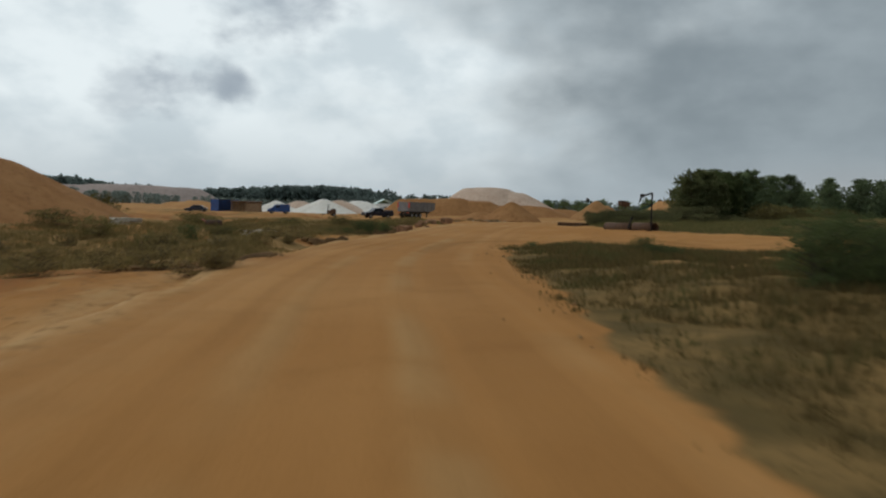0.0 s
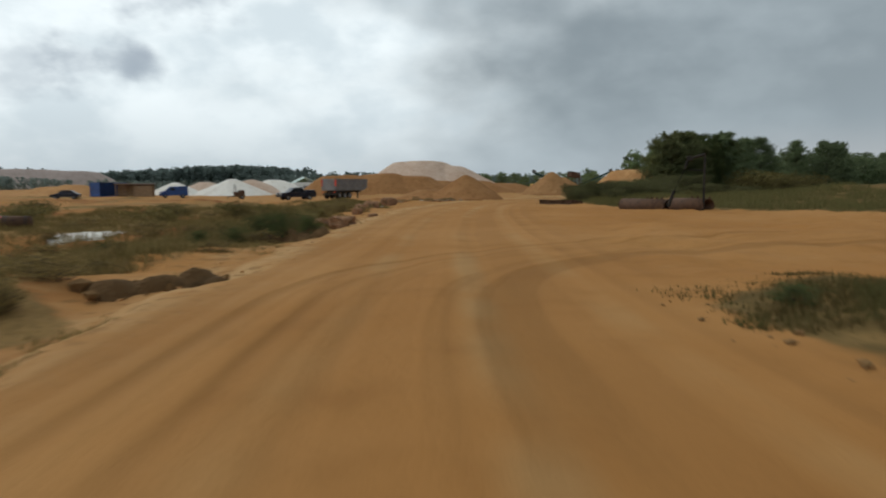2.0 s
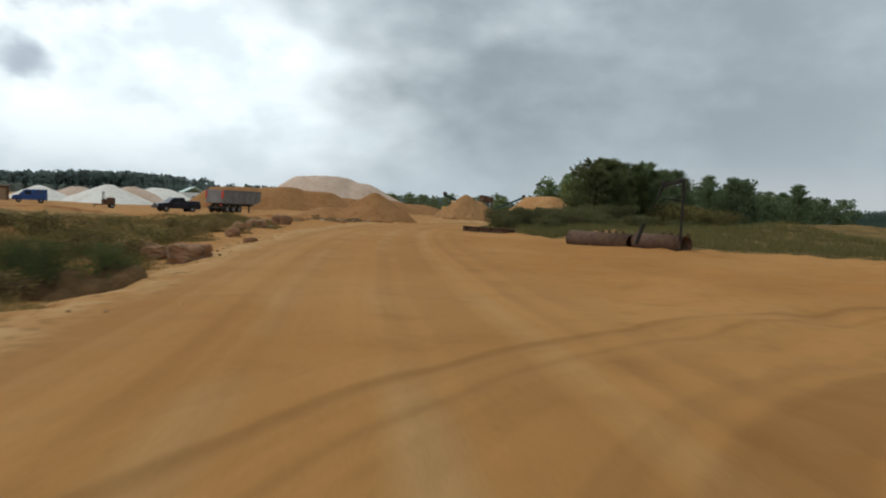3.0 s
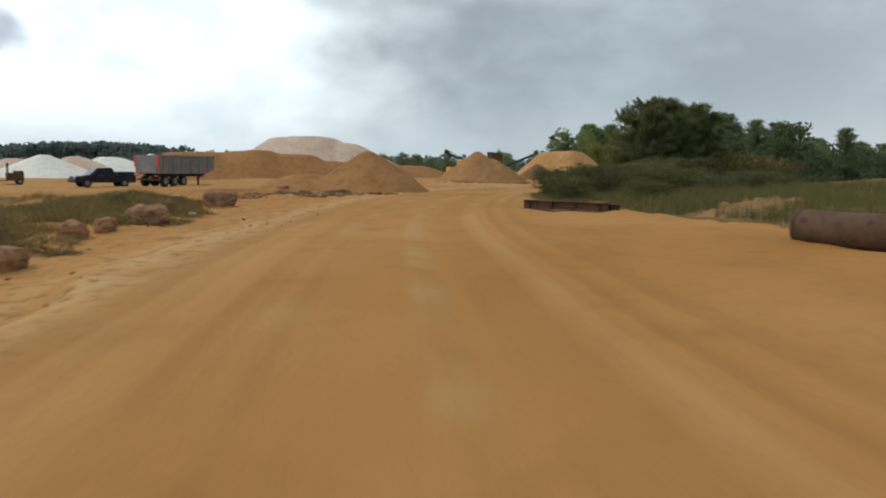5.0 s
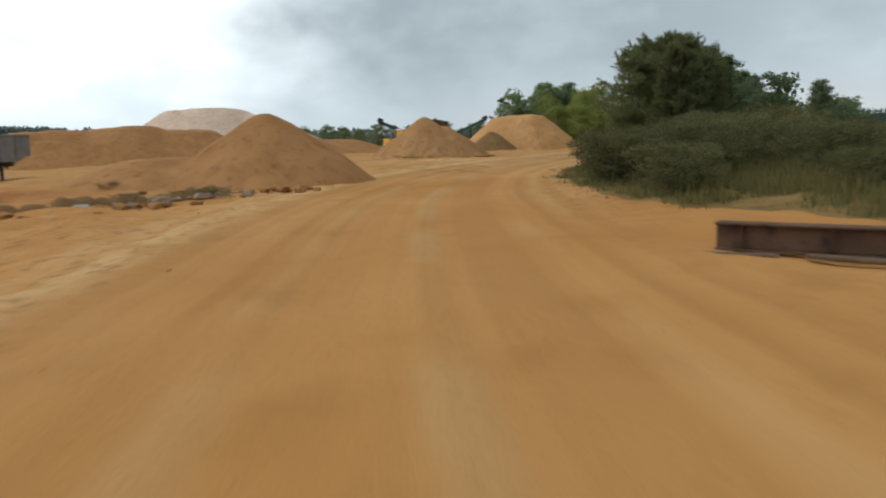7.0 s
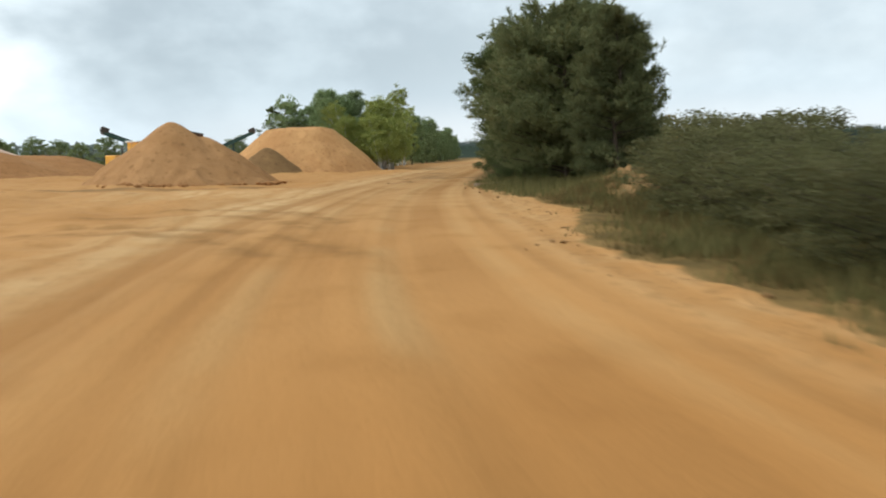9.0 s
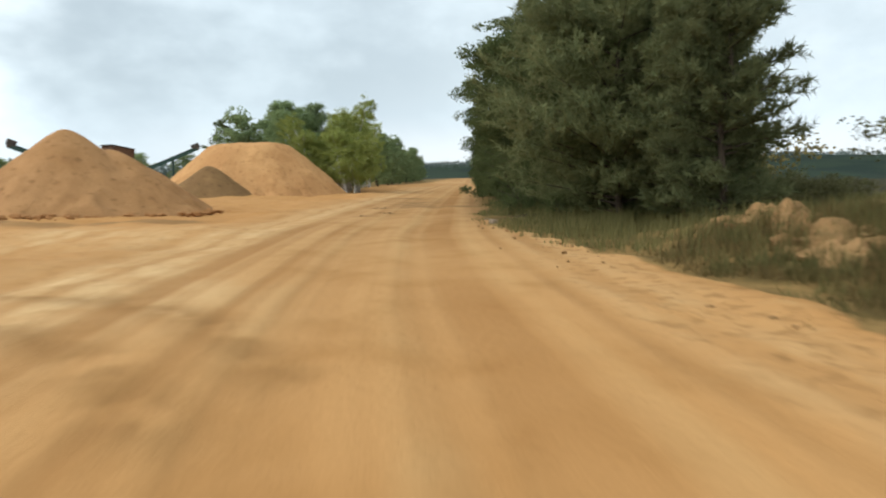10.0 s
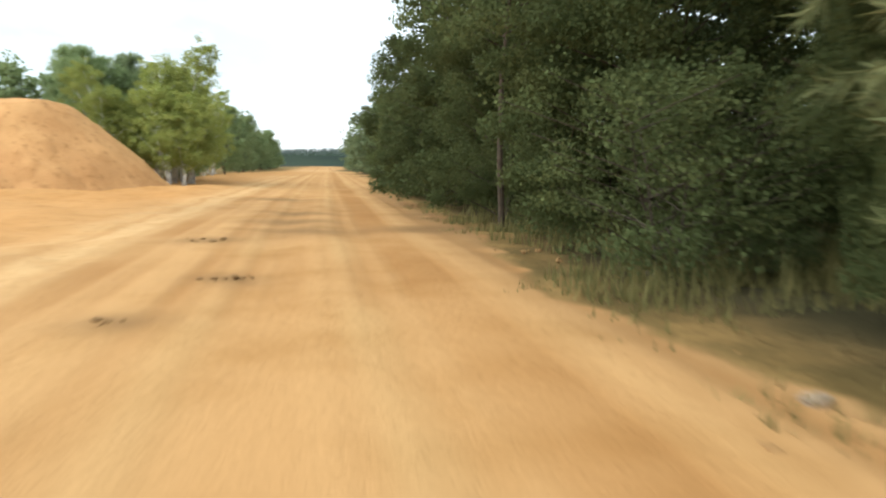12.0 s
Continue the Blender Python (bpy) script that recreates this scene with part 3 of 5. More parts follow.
    for name, v in (("veg", veg), ("lat", np.clip(lat, -30, 30)), ("lat2", np.clip(lat2, -30, 30)), ("turned", turned), ("tracked", tracked), ("damp_brown", damp_brown), ("pale", pale), ("far", far), ("dry", dry), ("forest_floor", forest_floor), ("rust", rust), ("arcs", arcs), ("crumb", crumb), ("bare", step(-2, 0, signed(x, y, VEG[2])))):
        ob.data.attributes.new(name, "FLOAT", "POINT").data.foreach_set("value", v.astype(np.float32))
    return tagged(ob, "rutted orange sand road and pit floor with patchy dry turf", "ground", kind="structure")


build_ground()


# ---- stockpiles ----
def pile(name, cones, cell, material, label, clod=0.0, seed=0.0, rough=0.24, edge=0.3):
    """A tipped heap: overlapping cones (x, y, height, flat radius, slope) with rounded tops, rills and clods."""
    reach = [(c[0], c[1], c[3] + (c[2] + 1.2) / c[4]) for c in cones]
    x0, x1 = min(a - r for a, b, r in reach), max(a + r for a, b, r in reach)
    y0, y1 = min(b - r for a, b, r in reach), max(b + r for a, b, r in reach)
    xs, ys = np.arange(x0, x1 + cell, cell), np.arange(y0, y1 + cell, cell)
    X, Y = np.meshgrid(xs, ys)
    x, y = X.ravel(), Y.ravel()
    ground = height(x, y)
    big, small = fbm(x, y, 4.5, 3, seed), fbm(x, y, 0.9, 3, seed + 2)
    top = np.full(x.shape, -9.0)
    for cx, cy, H, flat, slope in cones:
        a = np.arctan2(y - cy, x - cx)
        rill = 0.04 * np.sin(a * 7 + seed + 2 * np.sin(a * 3)) + 0.012 * np.sin(a * 23 + seed * 2)
        out = np.hypot(x - cx, y - cy)
        d = np.maximum(out - flat, 0)
        soft = max(edge, min(1.3, 0.3 * flat))
        d = np.sqrt(d * d + soft * soft) - soft + 0.07 * flat * np.minimum(out / max(flat, 0.5), 1) ** 2
        s = slope * (1 + 0.5 * rill * np.minimum(d / 2, 1))
        top = np.maximum(top, H - s * d)
    z = top + rough * big * np.clip((top - ground) / 1.5, 0.25, 1) + 0.10 * small
    if clod:
        low = step(2.2, 0.6, top - ground)
        z = z + low * clod * np.maximum(fbm(x, y, 0.55, 2, seed + 5), 0) * 1.6
    z = np.where(z < ground - 0.25, ground - 0.25, z)
    keep = (z > ground - 0.2).reshape(X.shape)
    w = len(xs)
    i = np.arange(len(x)).reshape(X.shape)
    use = keep[:-1, :-1] | keep[:-1, 1:] | keep[1:, 1:] | keep[1:, :-1]
    faces = np.stack([i[:-1, :-1], i[:-1, 1:], i[1:, 1:], i[1:, :-1]], -1)[use]
    ids = np.unique(faces)
    back = np.zeros(len(x), int)
    back[ids] = np.arange(len(ids))
    ob = from_arrays(name, np.stack([x, y, z], 1)[ids].tolist(), back[faces].tolist(), material, smooth=True)
    return tagged(ob, label, "sand mound", "stockpiles in the pit")


pile("sand_mound", [(13.2, 126.4, 2.9, 0.15, 0.72), (9.0, 128.0, 1.05, 1.2, 0.35)], 0.3, SAND_BROWN, "smooth brown cone of tipped sand beside the road", 0.1, 1.0)
pile("sand_mound", [(33.2, 169.1, 4.1, 0.1, 0.80), (35.2, 168.8, 3.1, 0.2, 0.68)], 0.22, SAND_GRAVEL, "brown cone of gravelly sand with clods at its foot", 0.22, 2.0)
pile("sand_mound", [(50.3, 192.3, 2.75, 0.1, 0.74)], 0.25, SAND_DARK, "small dark cone of damp sand before a bigger heap", 0.1, 3.0)
pile("sand_mound", [(57.8, 196.2, 5.2, 1.9, 0.92), (55.7, 197.2, 5.15, 1.5, 0.85), (54.3, 198.2, 4.95, 1.0, 0.9)], 0.35, SAND_ORANGE, "large flat-topped heap of orange sand", 0.35, 4.0, 0.5)
pile("sand_mound", [(-6.6, 184, 3.5, 2.2, 0.75), (-3, 185, 3.7, 2.6, 0.6), (2.5, 186, 4.0, 3.2, 0.6), (9, 186, 3.6, 2.6, 0.6), (14, 187, 2.6, 2, 0.55)], 0.5, SAND_BROWN,
     "long ridge of brown sand heaps run together", 0.2, 5.0)
pile("sand_mound", [(9.6, 225, 7.6, 3.6, 0.74), (13.2, 224, 7.85, 4.2, 0.66), (19, 222, 6.6, 3, 0.55)], 0.6, SAND_PINK, "high flat mound of pale pinkish sand", 0.1, 6.0)
pile("sand_mound", [(23, 208, 2.9, 3.5, 0.4), (30, 214, 2.3, 4, 0.35)], 0.6, SAND_BROWN, "low spread of brown sand", 0.2, 7.0)
pile("sand_mound", [(-29.4, 200, 3.0, 0.7, 0.46), (-33, 201.5, 1.9, 0.4, 0.44)], 0.4, SAND_WHITE, "bright cone of washed white sand", 0.0, 8.0)
pile("sand_mound", [(-22.6, 214, 3.0, 1.6, 0.46)], 0.4, SAND_WHITE, "round heap of washed white sand", 0.0, 9.0)
pile("sand_mound", [(-40, 219, 2.6, 1.0, 0.42), (-27.2, 209, 3.1, 0.6, 0.44)], 0.45, SAND_PINK, "low pinkish heap behind white sand", 0.0, 10.0)
pile("sand_mound", [(-56, 184, 1.7, 1.5, 0.3), (-60, 185, 1.3, 2, 0.3)], 0.5, SAND_ORANGE, "low orange sand heap beyond the container", 0.0, 11.0)
pile("sand_mound", [(-41.5, 200, 2.3, 0.3, 0.46)], 0.4, SAND_WHITE, "small cone of washed white sand near the shed", 0.0, 14.0)
pile("sand_mound", [(-37.5, 80, 5.0, 3.0, 0.52), (-46, 77, 5.2, 6, 0.52)], 0.5, SAND_BROWN, "tall flat-topped brown sand heap in the pit", 0.2, 12.0)
pile("sand_spill", [(-9.7, 72.3, h0(-9.7, 72.3) + 0.06, 0.3, 0.3), (-8.8, 72.5, h0(-8.8, 72.5) + 0.09, 0.4, 0.3), (-8.0, 72.8, h0(-8.0, 72.8) + 0.06, 0.3, 0.3)], 0.15, SAND_WHITE, "low spill of white sand among weeds", 0.05, 15.0, 0.1)
pile("quarry_terrace", [(-205, 470, 11, 26, 0.5), (-245, 475, 10, 25, 0.45), (-175, 466, 10, 14, 0.6)], 2.5, SAND_HAZED, "far pinkish quarry terrace", 0.0, 13.0)


# ---- trees and shrubs ----
def limb(bm, a, b, r1, r2, n=7):
    a, b = Vector(a), Vector(b)
    d = b - a
    m = Matrix.Translation((a + b) / 2) @ d.to_track_quat("Z", "Y").to_matrix().to_4x4()
    bmesh.ops.create_cone(bm, cap_ends=False, segments=n, radius1=r1, radius2=r2, depth=d.length, matrix=m)


def sprays(rng, centres, radii, count, size, thin=1.0, droop=0.0):
    """Leaf faces scattered through clumps round the twig ends: verts and faces."""
    pick = rng.integers(0, len(centres), count)
    v = rng.normal(size=(count, 3))
    v /= np.linalg.norm(v, axis=1)[:, None]
    rad = radii[pick] * rng.random(count) ** 0.45
    p = centres[pick] + v * rad[:, None] * np.array([1, 1, 0.6])
    p[:, 2] -= droop * rng.random(count) * radii[pick]
    a = rng.normal(size=(count, 3))
    a /= np.linalg.norm(a, axis=1)[:, None]
    b = np.cross(a, rng.normal(size=(count, 3)))
    b /= np.linalg.norm(b, axis=1)[:, None]
    s = size * (0.6 + 0.8 * rng.random(count))[:, None]
    tip, side = a * s, b * s * 0.5 * thin
    quad = np.stack([p, p + tip * 0.5 + side, p + tip, p + tip * 0.5 - side], 1)
    return quad


def needles(rng, centres, ways, count, size):
    """Bottle-brush shoots of narrow needles round the twig ends."""
    pick = rng.integers(0, len(centres), count)
    along = rng.random(count)[:, None]
    p = centres[pick] + ways[pick] * along
    a = ways[pick] / np.linalg.norm(ways[pick], axis=1)[:, None] * 0.7 + rng.normal(size=(count, 3)) * 0.55
    a /= np.linalg.norm(a, axis=1)[:, None]
    b = np.cross(a, rng.normal(size=(count, 3)))
    b /= np.linalg.norm(b, axis=1)[:, None]
    s = size * (0.7 + 0.6 * rng.random(count))[:, None]
    return np.stack([p - b * s * 0.085, p + b * s * 0.085, p + a * s], 1)


def crown_mesh(name, quads, material, parent):
    k = quads.shape[1]
    verts = quads.reshape(-1, 3)
    faces = np.arange(len(verts)).reshape(-1, k)
    return from_arrays(name, verts.tolist(), faces.tolist(), material, parent)


def tree(kind, H, R, seed, count, leaf, label, base=0.12, leaves=None, single=False):
    """A tree at the origin: tapered trunk with limbs, and a ragged crown. Returns the thing."""
    rng = np.random.default_rng(seed)
    ob = new("tree" if kind != "shrub" else "shrub")
    tagged(ob, label, "tree" if kind != "shrub" else "bush")
    bark, foliage = {"pine": (PINE_BARK, NEEDLES), "birch": (BIRCH_BARK, LEAF_BIRCH), "oak": (BARK, LEAF_OAK), "shrub": (BARK, LEAF_SHRUB)}[kind]
    foliage = leaves or foliage
    bm = B()
    stems = 1 if single else {"pine": 1, "birch": 4, "oak": 2, "shrub": 6}[kind]
    bark = PINE_BARK if single else bark
    ends, radii, ways = [], [], []
    for s in range(stems):
        lean = rng.normal(size=2) * (0.03 if stems == 1 else 0.075 if kind != "shrub" else 0.35) * H
        foot = Vector((*(rng.normal(size=2) * (0.0 if stems == 1 else 0.09 * R)), -0.25))
        top = Vector((foot.x + lean[0], foot.y + lean[1], H * (0.97 - (0.45 if kind == "birch" else 0.18) * (s > 0) * rng.random())))
        r0 = 0.009 * H if single else 0.017 * H if stems == 1 else 0.011 * H
        pts = [foot.lerp(top, q) + Vector((*(rng.normal(size=2) * 0.012 * H * (q > 0)), 0)) for q in np.linspace(0, 1, 6)]
        for q in range(5):
            limb(bm, pts[q], pts[q + 1], r0 * (1 - q / 5.6), r0 * (1 - (q + 1) / 5.6))
        nb = {"pine": 74, "birch": 22, "oak": 34, "shrub": 13}[kind]
        for k in range(nb):
            u = base + (1 - base) * (k + rng.random()) / nb
            j = min(int(u * 5), 4)
            a = pts[j].lerp(pts[j + 1], u * 5 - j)
            ang = rng.random() * 6.283
            if kind == "pine":
                reach = R * math.sqrt(max(0.02, 1 - u ** 2.5)) * (0.78 + 0.24 * rng.random()) * min(1, 0.70 + u)
                rise = 0.15 + 0.35 * u
            elif kind == "birch":
                reach, rise = R * 0.72 * (1.06 - u) ** 0.6 * min(1, 0.45 + 2 * u) * (0.45 + 0.75 * rng.random()), 0.9
            else:
                reach = R * math.sqrt(max(0.05, 1 - (1.55 * (u - 0.45)) ** 2)) * (0.6 + 0.5 * rng.random())
                rise = 0.35
            way = Vector((math.cos(ang), math.sin(ang), rise)).normalized() * max(reach, 0.25)
            b = a + way
            limb(bm, a, b, r0 * 0.32 * (1 - 0.7 * u) + 0.006, 0.006, 5)
            for w in range({"pine": 44, "birch": 8, "oak": 4, "shrub": 4}[kind]):
                q = 0.14 + 0.86 * (w + rng.random()) / 44 if kind == "pine" else 0.45 + 0.6 * rng.random()
                jit = np.clip(rng.normal(size=3), -1.5, 1.5) * (0.065 if kind == "pine" else 0.15) * R * np.array([1, 1, 0.5])
                e = np.array(a.lerp(b, q)) + jit
                ends.append(e)
                radii.append(R * (0.10 + 0.09 * rng.random()) * (max(0.6, 1.15 - u) if kind == "birch" else 1.15))
                d = np.array(way.normalized()) * 0.4 + rng.normal(size=3) * 0.25 + np.array([0, 0, 0.22])
                ways.append(d)
    part("trunk", bm, bark, ob, smooth=True)
    ends, radii, ways = np.array(ends), np.array(radii), np.array(ways)
    ends[:, 2] = np.maximum(ends[:, 2], 0.25)
    if kind == "pine":
        ways = ways / np.linalg.norm(ways, axis=1)[:, None] * (0.075 * R + 0.18)
        q = needles(rng, ends, ways, count, leaf)
    else:
        q = sprays(rng, ends, radii, count, leaf, droop=0.5 if kind == "birch" else 0.0)
    q[:, :, 2] = np.maximum(q[:, :, 2], 0.03)
    crown_mesh("crown", q, foliage, ob)
    return ob


def plant(source, x, y, size, label="", wide=1.0, group="trees along the track"):
    """A copy of a tree at a place, turned and sized its own way."""
    ob = copy_thing(source, pose(x, y, h0(x, y) - 0.05, 0, 0, (x * 37.7 + y * 91.3) % 360))
    ob.scale = (size * wide, size * wide, size)
    return tagged(ob, label, group=group)


# masters stand in the wood themselves
PINE = tree("pine", 8.9, 5.5, 11, 105000, 0.27, "bushy dark green pine with branches to the ground", 0.03)
NARROW_PINE = tree("pine", 7.5, 2.2, 31, 46000, 0.24, "slender bushy pine at the edge of the wood", 0.03)
OAK = tree("oak", 9.4, 4.2, 12, 150000, 0.072, "dense dark broadleaved tree at the edge of the track", 0.02)
BIRCH = tree("birch", 10.4, 4.4, 13, 46000, 0.105, "light green birch with several white stems", 0.17)
SHRUB = tree("shrub", 2.6, 2.3, 14, 11000, 0.085, "olive green willow shrub on the grassy bank", 0.1)
MID_OAK = tree("oak", 9.4, 4.0, 22, 36000, 0.13, "leafy dark tree further along the track", 0.02)
SLIM = tree("oak", 10.5, 2.6, 21, 8000, 0.12, "slim tree with a bare dark trunk beside the track", 0.42, single=True)
UNDER = tree("shrub", 2.8, 2.3, 24, 16000, 0.055, "leafy undergrowth at the edge of the wood", 0.05, LEAF_OAK)
WEED = tree("shrub", 0.8, 0.6, 23, 1500, 0.05, "small olive weed clump on rough sand", 0.05, STRAW)
SCRUB = tree("shrub", 2.6, 2.3, 17, 2600, 0.13, "low scrubby bush on rough ground", 0.1, GRASS)
THIN_OAK = tree("oak", 9.5, 3.8, 15, 2700, 0.40, "round dark tree in the distance", 0.03, LEAF_MID)
PALE_OAK = tree("oak", 9.5, 3.8, 25, 6500, 0.27, "grey-green broadleaved tree in the row along the track", 0.03, LEAF_LIGHT)
PALE_PINE = tree("pine", 11.0, 3.6, 26, 9000, 0.6, "grey-green pine behind the birches", 0.1, LEAF_LIGHT)
THIN_PINE = tree("pine", 11.0, 3.6, 16, 9000, 0.6, "slender dark pine in the distance", 0.1, LEAF_MID)
for ob, x, y in ((PINE, 46.4, 145.4), (NARROW_PINE, 43.5, 139.7), (OAK, 53.2, 154.6), (BIRCH, 68.2, 198.4), (SHRUB, 59.5, 157.0), (SCRUB, -33, 96), (MID_OAK, 63.2, 166.6), (SLIM, 54.3, 159.3), (WEED, -4.6, 44.5), (UNDER, 49.0, 152.6), (PALE_OAK, 65.6, 217.0), (PALE_PINE, 69.0, 213.0), (THIN_OAK, 92, 192), (THIN_PINE, 74, 213)):
    ob.matrix_world = pose(x, y, h0(x, y) - 0.05)
    tagged(ob, group="trees along the track")

# wood on the right hand of the track
for kind, x, y, s, w in ((OAK, 57.2, 160.6, 1.03, 0.72), (THIN_PINE, 57.5, 154.5, 0.85, 1.2), (THIN_PINE, 61.5, 160.5, 0.95, 1.2), (OAK, 52.0, 149.5, 0.8, 0.9), (PINE, 47.4, 142.6, 0.80, 0.62), (NARROW_PINE, 45.2, 142.0, 1.0, 1.1), (NARROW_PINE, 49.6, 144.8, 1.0, 1.15), (OAK, 48.6, 147.6, 0.95, 0.7), (OAK, 47.6, 149.0, 0.8, 0.62), (MID_OAK, 57.2, 155.2, 0.92, 0.9), (MID_OAK, 54.0, 149.8, 0.95, 0.6),
                         (MID_OAK, 67.4, 172.2, 0.85, 0.85), (THIN_PINE, 67.5, 167.0, 0.9, 1.2), (MID_OAK, 72.5, 177.8, 0.85, 0.85), (MID_OAK, 77.0, 183.2, 0.8, 0.9), (THIN_PINE, 75.0, 175.0, 0.95, 1.1)):
    plant(kind, x, y, s, wide=w)
for k in range(26):
    u = 8 + 7.2 * k
    side = (k % 3) * 4.0
    x, y = 74.5 + 0.684 * u + 0.73 * (2.5 + side), 181 + 0.73 * u - 0.684 * (2.5 + side)
    plant((THIN_OAK, THIN_PINE, THIN_OAK)[k % 3], x, y, 0.85 + 0.28 * ((k * 7) % 5) / 4, "dark tree in the row along the track", 0.95)
# row on the left hand
plant(BIRCH, 71.5, 203.5, 0.95)
plant(BIRCH, 70.4, 198.4, 0.88)
plant(BIRCH, 73.6, 205.4, 0.92)
plant(BIRCH, 66.8, 194.8, 0.84)
plant(BIRCH, 65.6, 199.8, 0.82)
plant(BIRCH, 75.5, 207.0, 0.78)
plant(BIRCH, 66.6, 203.5, 0.8)
for k in range(22):
    u = 17 + 8.2 * k
    x, y = 69.5 + 0.668 * u - 0.744 * (1.5 + 3 * (k % 2)), 200.5 + 0.744 * u + 0.668 * (1.5 + 3 * (k % 2))
    plant((PALE_OAK, PALE_PINE, BIRCH if k < 6 else PALE_OAK)[k % 3], x, y, 0.86 + 0.2 * ((k * 5) % 4) / 3, "green tree in the row along the track", 0.9)
for x, y, s in ((67.5, 214, 1.0), (71, 212, 1.1), (64.5, 213, 0.8), (69.5, 218, 1.05)):
    plant(PALE_PINE, x, y, s * 0.8, "grey-green tree behind the orange sand heap", 0.85)
for x, y, s in ((66.8, 209.0, 1.0), (70.6, 210.5, 1.08)):
    plant(PALE_PINE, x, y, s * 0.85, "pointed pine behind the birches", 0.8)
plant(SLIM, 64.0, 220.0, 0.86, "thin small tree behind the orange sand heap")

# shrubs on the right bank
for x, y, s, w in ((24.0, 115.5, 0.62, 1.1), (26.2, 114.2, 0.66, 1.2), (25.0, 118.0, 0.60, 1.1), (27.4, 119.4, 0.66, 1.2), (29.4, 115.8, 0.66, 1.3), (28.0, 122.4, 0.58, 1.2), (31.0, 120.6, 0.62, 1.3),
                   (30.4, 125.0, 0.55, 1.2), (34.0, 123.5, 0.58, 1.4), (33.0, 128.0, 0.66, 1.2), (35.2, 129.4, 0.74, 1.2), (37.6, 130.4, 0.78, 1.2), (36.4, 126.4, 0.6, 1.3), (40.2, 131.6, 0.8, 1.2), (43.0, 133.0, 0.8, 1.3),
                   (28.0, 110.5, 0.5, 1.3), (32.5, 111.5, 0.45, 1.4), (25.6, 107.5, 0.38, 1.3), (46.4, 138.2, 0.45, 1.2), (51.5, 140.8, 0.5, 1.3), (49.6, 142.0, 0.6, 1.1), (51.2, 143.4, 0.7, 1.2),
                   (22.8, 111.2, 0.5, 1.1), (39.0, 118.0, 0.45, 1.6), (46.0, 122.0, 0.45, 1.6), (33.0, 117.0, 0.55, 1.4)):
    plant(SHRUB, x, y, s, wide=w, group="shrubs on the bank")
# undergrowth along the wood's edge
for k in range(26):
    u = k * 2.6
    x, y = 44.5 + 0.684 * u + 0.73 * (1.5 + 1.3 * (k % 2)), 148.6 + 0.73 * u - 0.684 * (1.5 + 1.3 * (k % 2))
    plant(UNDER, x, y, 0.55 + 0.45 * ((k * 7) % 5) / 4 if k > 3 else 0.35, "leafy undergrowth at the edge of the wood", 1.1, "undergrowth at the wood's edge")
rng = random.Random(9)
for k in range(120):
    y = 34 + 79 * rng.random()
    x = (1.0 if y < 60 else 0.6 if y < 85 else 2.6) - 0.2 - 13 * rng.random() ** 1.6 - (2.2 if 38 < y < 58 else 0)
    plant(WEED, x, y, 0.3 + 0.6 * rng.random(), wide=0.8 + 0.8 * rng.random(), group="weeds on rough sand")
for x, y, s in ((7.2, 124.6, 0.7), (5.5, 116.4, 0.5), (6.6, 117.6, 0.5), (8.3, 118.0, 0.6), (9.9, 119.2, 0.55), (11.0, 120.0, 0.5), (4.2, 116.5, 0.6), (10.6, 119.2, 0.7)):
    plant(WEED, x, y, s * 0.65, "small weed clump on a low rubble bank", 1.5, "weeds on rough sand")
for k in range(14):
    u = 2 + k * 3.2
    x, y = 52.0 + 0.684 * u + 0.73 * 5.5, 150.0 + 0.73 * u - 0.684 * 5.5
    plant(SCRUB, x, y, 1.0 + 0.4 * ((k * 3) % 4) / 3, "tall dark undergrowth inside the wood", 1.2, "undergrowth at the wood's edge")
for x, y, s, w in ((19.5, 36.0, 0.4, 1.1), (22.0, 41.0, 0.4, 1.2), (-9.5, 55.5, 0.42, 1.5), (-6.5, 57.0, 0.4, 1.2), (0.6, 70.4, 0.25, 1.3), (-0.8, 72.0, 0.32, 1.2),
                   (-2.6, 69.5, 0.28, 1.4), (0.9, 68.2, 0.2, 1.3), (0.2, 75.5, 0.3, 1.2), (-4, 80, 0.35, 1.4), (-12, 92, 0.5, 1.6), (-18, 84, 0.5, 1.6), (-24, 98, 0.5, 1.7), (-14, 104, 0.4, 1.6), (-30, 88, 0.5, 1.6),
                   (-22, 68, 0.5, 1.5), (-16, 62, 0.45, 1.4), (-28, 110, 0.5, 1.6), (-6, 99, 0.4, 1.5)):
    plant(SHRUB if x > 5 else SCRUB, x, y, s, "low scrubby bush on rough ground", w, "scrub on rough ground")

for x, y, s, w in ((12.9, 30.8, 0.42, 0.9), (13.8, 31.8, 0.46, 1.0), (14.9, 32.4, 0.44, 1.0), (14.2, 30.4, 0.40, 1.0), (16.0, 33.6, 0.44, 1.1), (12.7, 41.2, 0.17, 1.2), (13.3, 41.6, 0.14, 1.2), (12.9, 43.7, 0.2, 1.2), (9.4, 49.0, 0.1, 1.6)):
    plant(UNDER, x, y, s, "dark green willow bush in dry grass", w, "bushes in dry grass")
for x, y, s, w in ((0.3, 65.6, 0.34, 0.8), (1.1, 66.4, 0.3, 0.8), (-0.6, 66.6, 0.3, 0.9), (-1.1, 64.2, 0.2, 0.9), (-2.4, 64.8, 0.16, 1.0), (-4.4, 62.0, 0.2, 1.0), (-7.6, 60.5, 0.3, 1.2), (-10.5, 62.5, 0.34, 1.3)):
    plant(UNDER, x, y, s, "small green bush on a mound of earth", w, "bushes on rough sand")

